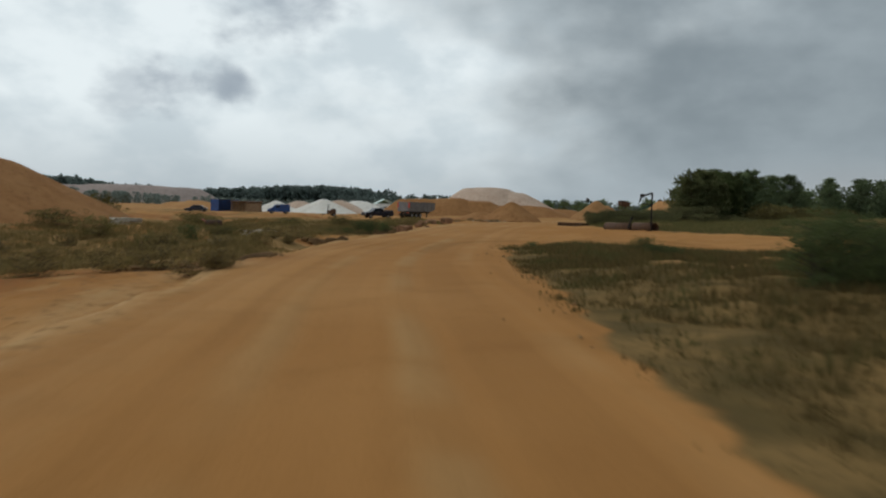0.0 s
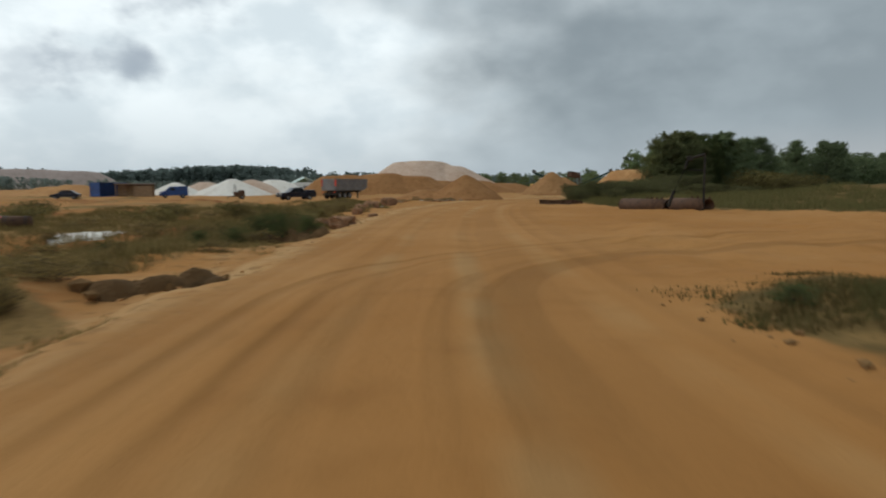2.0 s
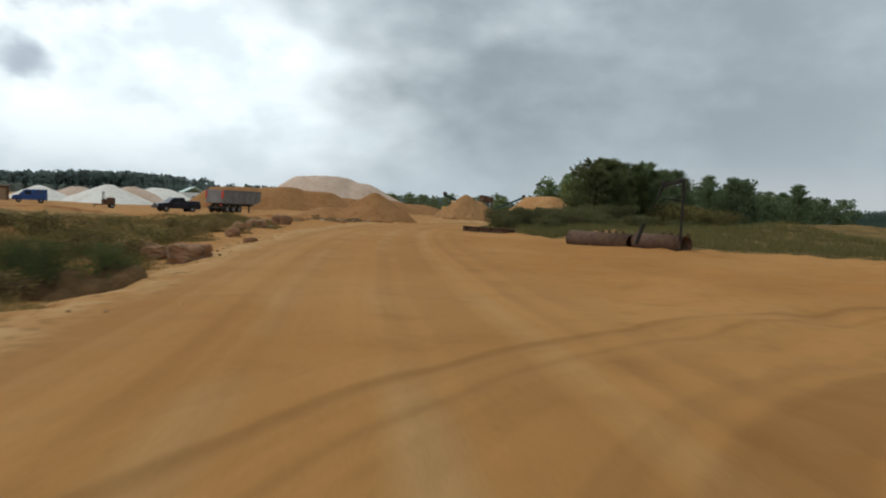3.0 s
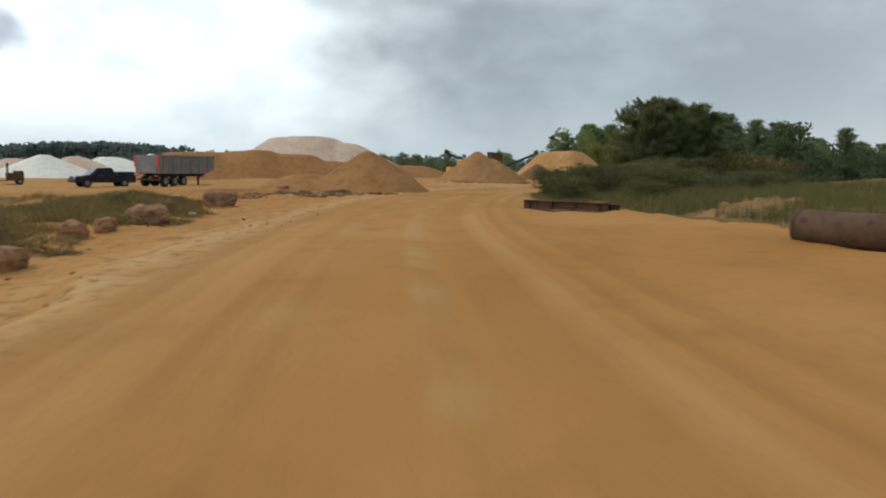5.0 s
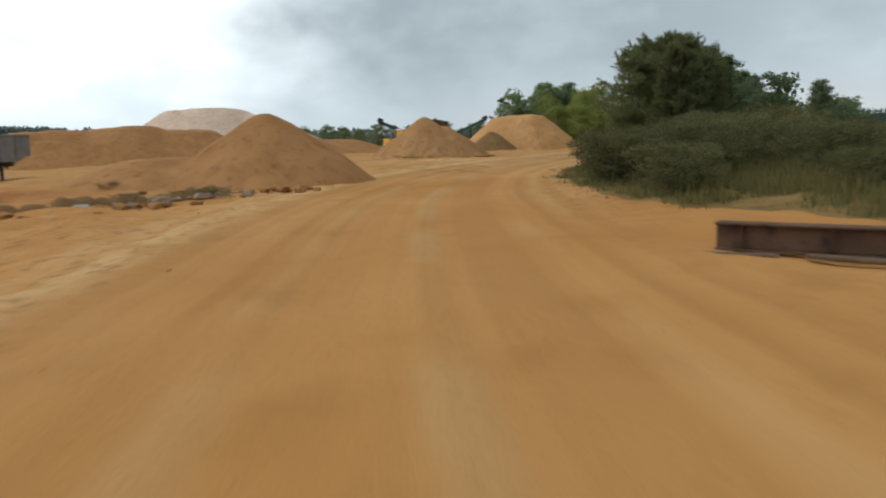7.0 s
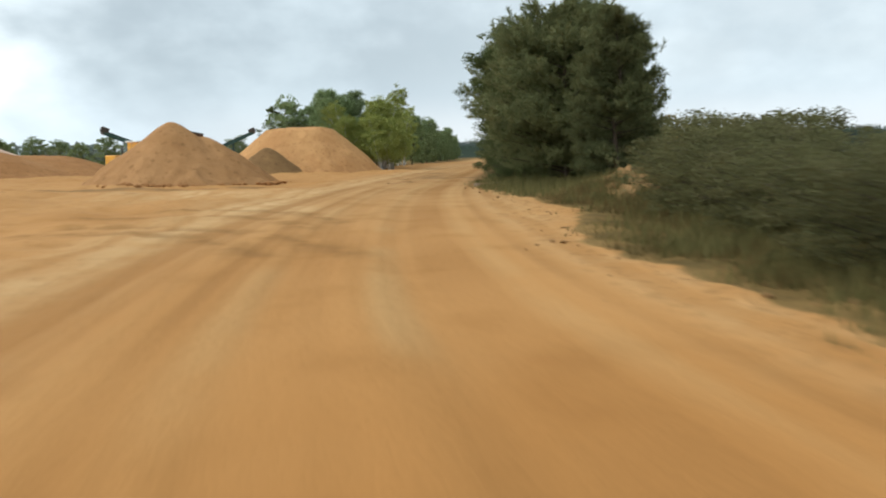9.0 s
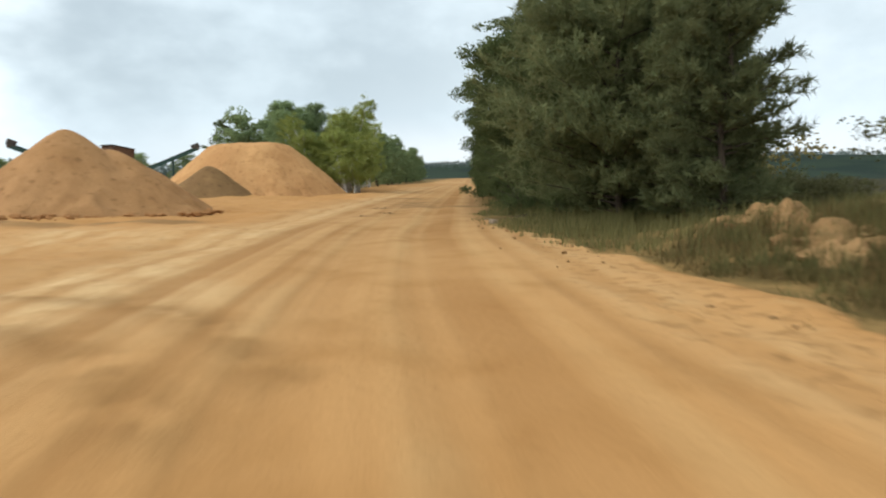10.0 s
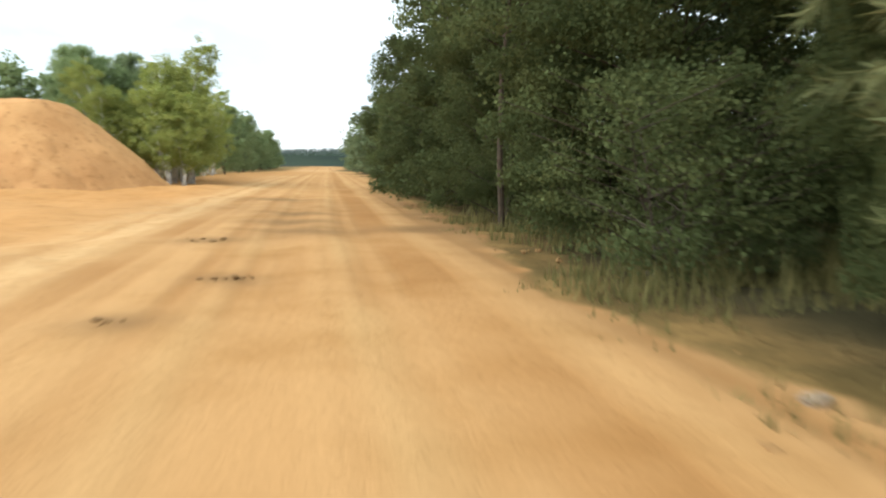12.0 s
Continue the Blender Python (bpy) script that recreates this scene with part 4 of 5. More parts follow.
# the wood's depth behind its edge
for k in range(44):
    u, deep = 6 + (k % 11) * 11.5 + 3.1 * (k // 11), 9 + (k // 11) * 8.5 + (k * 13 % 5)
    x, y = 62 + 0.684 * u + 0.73 * deep, 166.5 + 0.73 * u - 0.684 * deep
    if (x - 20.4) / (y - 124.1) > 1.32:
        continue
    if y < 200 and (x - 11.6) / (y - 100.2) > 0.80:
        continue
    plant((THIN_OAK, THIN_PINE, THIN_OAK, THIN_OAK)[k % 4], x, y, 0.8 + 0.25 * ((k * 7) % 5) / 4, "dark tree inside the wood", 1.05)
# trees behind the heaps; their pale leaves imitate haze in front of them
for x, y, s in ((34, 262, 0.8), (40, 270, 0.9), (45, 258, 0.7), (28, 281, 0.95), (53, 275, 0.95), (60, 268, 0.9), (66, 262, 0.9), (22, 274, 0.6), (72, 281, 1.1), (80, 276, 1.0), (10, 292, 0.8), (-2, 296, 0.7),
                (48, 292, 0.9), (38, 300, 0.8), (-14, 300, 0.7), (-26, 296, 0.7), (86, 266, 1.0)):
    plant(PALE_OAK, x, y, s * 0.66, "dark tree behind the sand heaps", 1.2, "trees behind the heaps")


def far_woods(name, line, count, hgt, deep, seed, label):
    """A far wood: many ragged crowns of coarse leaf faces along a line."""
    rng = np.random.default_rng(seed)
    pts = np.array(line, float)
    seg = np.hypot(*np.diff(pts, axis=0).T)
    cum = np.concatenate([[0], np.cumsum(seg)])
    t = rng.random(count) * cum[-1]
    x = np.interp(t, cum, pts[:, 0]) + rng.normal(size=count) * deep
    y = np.interp(t, cum, pts[:, 1]) + rng.normal(size=count) * deep
    g = height(x, y)
    hh = hgt * (0.78 + 0.25 * rng.random(count)) * (1 + 0.25 * np.sin(t / 47.0))
    quads = []
    for i in range(count):
        n = 56
        u = rng.random(n)
        rr = hh[i] * 0.30 * np.sqrt(np.clip(1.05 - (1.5 * (u - 0.4)) ** 2, 0.05, 1)) * rng.random(n) ** 0.4
        a = rng.random(n) * 6.283
        c = np.stack([x[i] + rr * np.cos(a), y[i] + rr * np.sin(a), g[i] + hh[i] * (0.02 + 0.95 * u)], 1)
        p = rng.normal(size=(n, 3))
        p /= np.linalg.norm(p, axis=1)[:, None]
        q = np.cross(p, rng.normal(size=(n, 3)))
        q /= np.linalg.norm(q, axis=1)[:, None]
        s = hh[i] * 0.10
        quads.append(np.stack([c - p * s, c + q * s * 0.8, c + p * s, c - q * s * 0.8], 1))
    ob = crown_mesh(name, np.concatenate(quads), LEAF_HAZED, None)
    return tagged(ob, label, "forest", kind="stuff")


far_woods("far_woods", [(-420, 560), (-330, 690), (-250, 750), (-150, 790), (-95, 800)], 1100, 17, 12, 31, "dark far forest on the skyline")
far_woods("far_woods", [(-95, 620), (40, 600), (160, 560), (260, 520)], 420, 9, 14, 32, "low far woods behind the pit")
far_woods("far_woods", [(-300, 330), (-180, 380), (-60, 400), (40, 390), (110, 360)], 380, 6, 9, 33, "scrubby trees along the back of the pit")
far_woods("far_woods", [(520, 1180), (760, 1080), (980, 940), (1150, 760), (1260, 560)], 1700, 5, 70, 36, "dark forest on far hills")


# ---- grass and stones as stuff ----
def grass(name, count, spots, tall, seed, label, mat=GRASS):
    """Blades in tufts over stretches of the plan (x0, x1, y0, y1), thick where turf grows."""
    rng = np.random.default_rng(seed)
    xs, ys = [], []
    for (x0, x1, y0, y1), share in spots:
        n = int(count * share)
        xs.append(x0 + (x1 - x0) * rng.random(n))
        ys.append(y0 + (y1 - y0) * rng.random(n))
    x, y = np.concatenate(xs), np.concatenate(ys)
    d = np.full(x.shape, -9.0)
    for i, poly in enumerate(VEG):
        s = signed(x, y, poly)
        d = np.maximum(d, s - (0.4 if i == 2 else 0.1))
        if i == 0:
            lush = step(0.2, 1.5, s) * 0.1 - 1.2 * sum(np.exp(-((x - a) / u) ** 2 - ((y - b) / v) ** 2) for a, b, u, v in BARE)
    thick = fbm(x, y, 3.0, 3, seed * 0.1) + lush + 0.12 + 0.12 * np.clip(d, -1, 3)
    ok = (d > -0.7) & (thick > 0.0 + 0.3 * rng.random(len(x)))
    x, y, d = x[ok], y[ok], d[ok]
    z = height(x, y)
    per = 5
    n = len(x) * per
    X, Y, Z = (np.repeat(v, per) for v in (x, y, z))
    X, Y = X + rng.normal(size=n) * 0.09, Y + rng.normal(size=n) * 0.09
    hgt = np.repeat(tall * (0.35 + 0.9 * rng.random(len(x))) * np.clip(0.5 + 0.3 * d, 0.35, 1.2), per) * (0.6 + 0.6 * rng.random(n))
    a = rng.random(n) * 6.283
    lean = 0.35 * hgt * rng.normal(size=n)
    wd = 0.011 + 0.012 * rng.random(n)
    base = np.stack([X, Y, Z - 0.03], 1)
    side = np.stack([np.cos(a) * wd, np.sin(a) * wd, np.zeros(n)], 1)
    tip = np.stack([-np.sin(a) * lean, np.cos(a) * lean, hgt], 1)
    q = np.stack([base - side, base + side, base + tip], 1)
    ob = crown_mesh(name, q, mat, None)
    return tagged(ob, label, "grass", kind="stuff")


grass("grass", 44000, [((8, 34, 18, 54), 0.68), ((8, 20, 38, 53), 0.32)], 0.24, 41, "dry brownish grass beside the sand road", BROWN_GRASS)
grass("grass", 40000, [((20, 52, 84, 150), 0.68), ((19, 33, 99, 128), 0.14), ((41, 56, 142, 162), 0.14), ((40, 80, 144, 185), 0.2)], 0.44, 43, "yellow-green grass on the verge and bank", GREEN_GRASS)
grass("grass", 16000, [((26, 42, 119, 138), 1.0)], 0.3, 46, "brown dry grass on the foot of the bank", BROWN_GRASS)
grass("grass", 60000, [((-24, 4.5, 28, 116), 0.75), ((-3, 5, 64, 114), 0.25)], 0.30, 42, "sparse dry weeds on rough sandy ground", STRAW)
grass("grass", 30000, [((-7, 1.8, 33, 66), 1.0)], 0.20, 45, "short ochre weeds along the broken road edge", STRAW)


def stones(name, count, spots, size, seed, material, label):
    rng = np.random.default_rng(seed)
    base = B()
    bmesh.ops.create_icosphere(base, subdivisions=1, radius=1)
    bv = np.array([v.co[:] for v in base.verts])
    bf = np.array([[v.index for v in f.verts] for f in base.faces])
    base.free()
    verts, faces, k = [], [], 0
    for line, width, share in spots:
        pts = np.array(line, float)
        for _ in range(int(count * share)):
            i = rng.integers(0, len(pts) - 1)
            p = pts[i] + (pts[i + 1] - pts[i]) * rng.random() + rng.normal(size=2) * width
            s = size * (0.4 + rng.random() ** 3 * 2.2)
            v = bv * (1 + 0.25 * rng.normal(size=(len(bv), 1))) * s * np.array([1, 0.8, 0.6])
            a = rng.random() * 6.283
            v = np.stack([v[:, 0] * math.cos(a) - v[:, 1] * math.sin(a), v[:, 0] * math.sin(a) + v[:, 1] * math.cos(a), v[:, 2]], 1)
            verts.append(v + np.array([p[0], p[1], h0(p[0], p[1]) + 0.15 * s]))
            faces.append(bf + k)
            k += len(bv)
    ob = from_arrays(name, np.concatenate(verts).tolist(), np.concatenate(faces).tolist(), material)
    return tagged(ob, label, "gravel", kind="stuff")


RIGHT_EDGE = [(20.5, 111), (24, 121), (27.3, 127.4), (32.8, 133.6), (36.7, 140.4), (42.5, 148.4), (52, 158)]
stones("gravel", 420, [(RIGHT_EDGE, 0.5, 0.45), ([(8.2, 26), (7.9, 42), (8.2, 50)], 0.4, 0.2), ([(1, 60), (2.4, 86), (4, 106)], 0.9, 0.35)], 0.03, 51, SAND_BANK, "loose stones along the road's edge")
stones("clods", 420, [([(28, 164.5), (33, 163), (39, 164.5)], 0.5, 0.55), ([(9, 121), (14, 120.5)], 0.6, 0.15), ([(2.5, 116.5), (9.5, 116.5)], 0.7, 0.3)], 0.10, 52, SAND_BROWN, "clods of sand rolled from the heaps")


# ---- steel and stone beside the road ----
def steel_beam(x, y, x2, y2, tall, label):
    """A rusted I-beam lying on its lower flange."""
    L = math.hypot(x2 - x, y2 - y)
    t = thing("steel_beam", pose((x + x2) / 2, (y + y2) / 2, h0((x + x2) / 2, (y + y2) / 2), 0, 0, math.degrees(math.atan2(y2 - y, x2 - x))), label, "beam", "steel beams")
    part("top_flange", box(B(), (L, 0.30, 0.028), (0, 0, tall), bevel=0.006), RUST, t)
    part("web", box(B(), (L - 0.01, 0.018, tall - 0.03), (0, 0, tall / 2)), RUST, t)
    part("bottom_flange", box(B(), (L, 0.20, 0.028), (0, 0, -0.005), bevel=0.006), RUST, t)
    for k in range(4):
        part("stiffener", box(B(), (0.014, 0.26, tall - 0.05), (-L / 2 + 0.35 + k * (L - 0.7) / 3, 0, tall / 2)), RUST, t)
    return t


steel_beam(17.15, 102.85, 19.7, 99.85, 0.35, "long rusted steel beam lying beside the road")
steel_beam(17.6, 103.0, 20.2, 99.85, 0.30, "rusted steel beam lying behind another beam")
for k, (x, y, a, L) in enumerate(((17.0, 102.2, -40, 0.9), (17.9, 101.1, -55, 1.3), (18.8, 100.1, -50, 1.0))):
    s = thing("wood_scrap", pose(x, y, h0(x, y) + 0.03, 0, 0, a), "splintered dark plank lying under the steel beam", "plank", "scrap planks")
    part("board", box(B(), (L, 0.16, 0.045), bevel=0.01), WOOD_DARK, s)


def steel_pipe(x, y, x2, y2, r, label):
    """A wide rusted pipe lying on the ground, open at both ends."""
    L = math.hypot(x2 - x, y2 - y)
    cx, cy = (x + x2) / 2, (y + y2) / 2
    t = thing("steel_pipe", pose(cx, cy, h0(cx, cy) + r - 0.05, 0, 0, math.degrees(math.atan2(y2 - y, x2 - x))), label, "pipe", "large pipes")
    bm, n = B(), 40
    rings = []
    for px, rr in ((-L / 2, r), (L / 2, r), (L / 2, r - 0.035), (-L / 2, r - 0.035)):
        rings.append([bm.verts.new((px, rr * math.cos(6.28319 * i / n), rr * math.sin(6.28319 * i / n))) for i in range(n)])
    for a, b in zip(rings, rings[1:] + rings[:1]):
        for i in range(n):
            bm.faces.new((a[i], a[(i + 1) % n], b[(i + 1) % n], b[i]))
    bmesh.ops.recalc_face_normals(bm, faces=bm.faces)
    part("shell", bm, RUST, t, smooth=True)
    for px in (-L / 2 + 0.06, 0.1, L / 2 - 0.06):
        bm = B()
        bmesh.ops.create_cone(bm, cap_ends=False, segments=40, radius1=r + 0.018, radius2=r + 0.018, depth=0.07, matrix=pose(px, 0, 0, 0, 90, 0))
        part("weld_ring", bm, RUST, t, smooth=True)
    if r > 0.4:
        for k in range(4):
            part("bolt_stub", cyl(B(), 0.07, 0.14, (0.15 + 0.5 * k, 0, r + 0.05), n=12), RUST, t)
    return t


steel_pipe(20.4, 89.7, 21.9, 85.2, 0.46, "wide rust-brown steel pipe lying on the verge")
steel_pipe(22.0, 84.9, 23.0, 81.9, 0.43, "shorter rust-brown steel pipe end to end with another")


def rock(name, x, y, sx, sy, sz, seed, material, label, category="boulder", group="boulders beside the road", turn=0):
    """A blocky weathered stone sunk a little into the ground."""
    rng = random.Random(seed)
    bm = B()
    bmesh.ops.create_icosphere(bm, subdivisions=4, radius=1)
    shift = Vector((rng.random() * 50, rng.random() * 50, rng.random() * 50))
    for v in bm.verts:
        c = v.co.copy()
        m = max(abs(c.x), abs(c.y), abs(c.z))
        c = c.lerp(c / m * 0.8, 0.62)
        n = noise.fractal(c * 1.4 + shift, 1.0, 2.0, 5)
        f = noise.cell(c * 2.2 + shift) * 0.10
        c *= 1 + 0.20 * n + f
        v.co = Vector((c.x * sx / 1.6, c.y * sy / 1.6, (c.z + 0.62) * sz / 1.55))
    ob = part(name, bm, material)
    ob.matrix_world = pose(x, y, h0(x, y) - 0.04, 0, 0, turn)
    return tagged(ob, label, category, group)


rock("boulder", 4.0, 109.4, 1.33, 0.99, 0.76, 1, STONE, "angular brown boulder block beside the yard", turn=15)
rock("boulder", 2.55, 98.3, 1.14, 0.84, 0.65, 2, STONE, "broad reddish boulder in the weeds", turn=-20)
rock("boulder", 1.9, 91.9, 0.59, 0.53, 0.56, 3, STONE, "squat reddish boulder at the road's edge", turn=30)
rock("boulder", 2.3, 93.6, 0.47, 0.46, 0.47, 4, STONE, "small pale boulder overgrown with dry weeds", turn=50)
rock("boulder", 2.0, 87.2, 0.68, 0.53, 0.47, 5, STONE, "low brown boulder at the road's edge", turn=70)
rock("boulder", 2.0, 71.8, 1.03, 0.76, 0.57, 6, STONE, "large brown boulder above the road's shoulder", turn=-10)
rock("boulder", 0.9, 72.9, 0.68, 0.61, 0.46, 7, STONE, "dark boulder half hidden in scrub", turn=40)
rock("boulder", 0.2, 73.6, 0.91, 0.68, 0.53, 8, STONE, "weathered boulder overgrown with scrub", turn=5)
rock("boulder", 3.1, 82.0, 0.53, 0.46, 0.27, 9, STONE, "flat brown stone lying in weeds", turn=15)
rock("boulder", 3.4, 103.5, 0.27, 0.23, 0.15, 10, WHITE_STONE, "small white stone lying in weeds", turn=0)
rock("stone", 42.1, 147.8, 0.30, 0.24, 0.22, 11, STONE_GREY, "grey round stone at the grass edge", "stone", "stones at the grass edge")
rock("stone", 43.6, 149.7, 0.22, 0.18, 0.12, 12, STONE_GREY, "flat grey stone at the grass edge", "stone", "stones at the grass edge")
rock("stone", 7.4, 115.9, 0.34, 0.28, 0.24, 13, WHITE_STONE, "pale stone on a low rubble bank", "stone", "stones on the rubble bank")
rock("stone", 9.4, 117.4, 0.35, 0.3, 0.24, 14, STONE_GREY, "grey stone on a low rubble bank", "stone", "stones on the rubble bank")
rock("stone", 8.6, 116.3, 0.25, 0.2, 0.16, 15, STONE_GREY, "small grey stone on a low rubble bank", "stone", "stones on the rubble bank")
def along(line, n, tall, seed):
    """Small uneven cones strung along a line, for a pushed-up bank."""
    rng = random.Random(seed)
    out = []
    for k in range(n):
        u = (k + 0.5) / n * (len(line) - 1)
        (ax, ay), (bx, by) = line[int(u)], line[int(u) + 1]
        f = u - int(u)
        px, py = ax + (bx - ax) * f + rng.gauss(0, 0.2), ay + (by - ay) * f + rng.gauss(0, 0.2)
        out.append((px, py, h0(px, py) + tall * (0.3 + 0.9 * rng.random()), 0.05 + 0.22 * rng.random(), 0.9 + 1.1 * rng.random()))
    return out


pile("earth_bank", along([(-0.5, 52.6), (0.1, 53.0), (0.6, 53.6)], 8, 0.15, 5), 0.08, EARTH_DARK, "low dark ridge of pushed-up earth beside the road", 0.25, 24.0, 0.3, 0.08)
pile("earth_bank", along([(-2.2, 37.2), (-0.2, 38.4), (0.6, 39.4)], 22, 0.12, 6), 0.08, EARTH_DARK, "crumbling edge of dark earth along the road", 0.3, 25.0, 0.3, 0.08)
pile("rubble_bank", along([(3.2, 116.6), (6.0, 116.2), (8.0, 117.9), (9.8, 119.0), (12.0, 120.0)], 22, 0.20, 7), 0.12, SAND_DARK, "low bank of dark rubble and dry weeds", 0.25, 21.0, 0.3, 0.08)
pile("earth_bank", along([(37.0, 133.6), (38.6, 134.9), (40.2, 136.6), (41.4, 138.8)], 24, 0.26, 8), 0.12, SAND_BANK, "eroded pale earth bank under the grass", 0.4, 22.0, 0.3, 0.08)
pile("earth_bank", [(25.6, 100.0, h0(25.6, 100.0) + 0.14, 0.4, 0.3), (27.2, 100.6, h0(27.2, 100.6) + 0.2, 0.4, 0.3), (28.8, 101.4, h0(28.8, 101.4) + 0.24, 0.4, 0.35)], 0.15, SAND_BANK, "small pale earth bank in the rough grass", 0.25, 23.0)


pile("earth_bank", along([(-0.6, 64.9), (0.6, 65.5), (1.7, 66.6)], 20, 0.2, 9), 0.10, EARTH_DARK, "mound of dark earth overgrown with weeds", 0.25, 26.0, 0.3, 0.08)
pile("rubble_bank", along([(-5.2, 45.2), (-4.0, 46.2), (-3.0, 47.2)], 18, 0.14, 10), 0.10, EARTH_DARK, "low heap of grey rubble in the weeds", 0.3, 27.0, 0.3, 0.08)
stones("rubble", 110, [([(-5.4, 45.0), (-4.0, 46.2), (-2.8, 47.4)], 0.4, 1.0)], 0.09, 57, STONE_GREY, "broken grey rubble on a low heap")
stones("clods", 150, [([(-0.8, 52.2), (0.2, 53.2), (0.9, 54.4)], 0.22, 0.4), ([(-2.4, 37.0), (-0.2, 38.4), (0.7, 39.6)], 0.25, 0.6)], 0.10, 53, SAND_DARK, "dark clods of pushed-up earth")
stones("clods", 300, [([(1.6, 62), (2.8, 73.4), (5.2, 89.6), (7.7, 101), (11.7, 114.5)], 0.9, 0.8), ([(-1.5, 44), (0.6, 52), (1.4, 60)], 0.8, 0.2)], 0.02, 56, SAND_ORANGE, "small lumps of sand on the shoulder")
stones("rubble", 190, [([(2.6, 116.4), (6.0, 116.0), (8.0, 117.6), (9.8, 118.8), (12.2, 119.8)], 0.55, 1.0)], 0.07, 54, STONE_GREY, "broken dark rubble on a low bank")
stones("clods", 40, [([(43.9, 157.3), (44.5, 156.9)], 0.1, 0.45), ([(41.6, 155.6), (42.0, 155.4)], 0.08, 0.25), ([(46.5, 161.6), (47.3, 161.4)], 0.2, 0.3)], 0.04, 58, SAND_DARK, "dark damp clods lying on the road")
stones("clods", 90, [([(37.0, 134.2), (39.0, 135.2), (41.4, 138.2)], 0.45, 1.0)], 0.14, 55, SAND_BANK, "clods on an eroded earth bank")


def jib(x, y):
    """A rusty mast with a bent arm, standing at the pipes' end."""
    t = thing("jib_crane", pose(x, y, h0(x, y), 0, 0, 150), "rusty hoisting mast with a bent arm beside the pipes", "crane")
    part("mast", box(B(), (0.12, 0.12, 3.4), (0, 0, 1.7), bevel=0.01), RUBBER, t)
    part("foot_plate", box(B(), (0.5, 0.5, 0.04), (0, 0, 0.02)), RUBBER, t)
    bm = B()
    limb(bm, (0, 0, 3.36), (0.75, 0, 3.12), 0.09, 0.08)
    part("top_arm", bm, RUBBER, t)
    part("hoist", box(B(), (0.34, 0.26, 0.3), (0.86, 0, 3.12), (0, 12, 0), 0.04), RUBBER, t)
    bm = B()
    limb(bm, (0.95, 0, 3.05), (1.12, 0, 2.5), 0.08, 0.06)
    part("lower_arm", bm, RUBBER, t)
    bm = B()
    limb(bm, (1.12, 0, 2.5), (1.7, 0, 1.2), 0.015, 0.015)
    part("rope", bm, RUBBER, t)
    bm = B()
    limb(bm, (1.7, 0, 1.2), (2.0, 0, 0.25), 0.09, 0.11)
    part("claw", bm, RUBBER, t)
    bm = B()
    limb(bm, (0.05, 0, 2.4), (0.9, 0, 2.45), 0.03, 0.03)
    part("brace", bm, RUBBER, t)
    return t


jib(22.65, 81.85)


# ---- vehicles and plant in the yard ----
def wheel(t, x, y, r, w, rim=STEEL_GREY, name="wheel"):
    bm = B()
    cyl(bm, r, w, (x, y, r), (90, 0, 0), 24)
    bmesh.ops.bevel(bm, geom=[e for e in bm.edges if len(e.link_faces) == 2 and max(len(f.verts) for f in e.link_faces) > 4], offset=0.05, segments=2, affect="EDGES")
    ob = part(name, bm, RUBBER, t)
    side = -1 if y < 0 else 1
    part("rim", cyl(B(), r * 0.55, 0.05, (x, y + side * w / 2, r), (90, 0, 0), 18), rim, ob)
    return ob


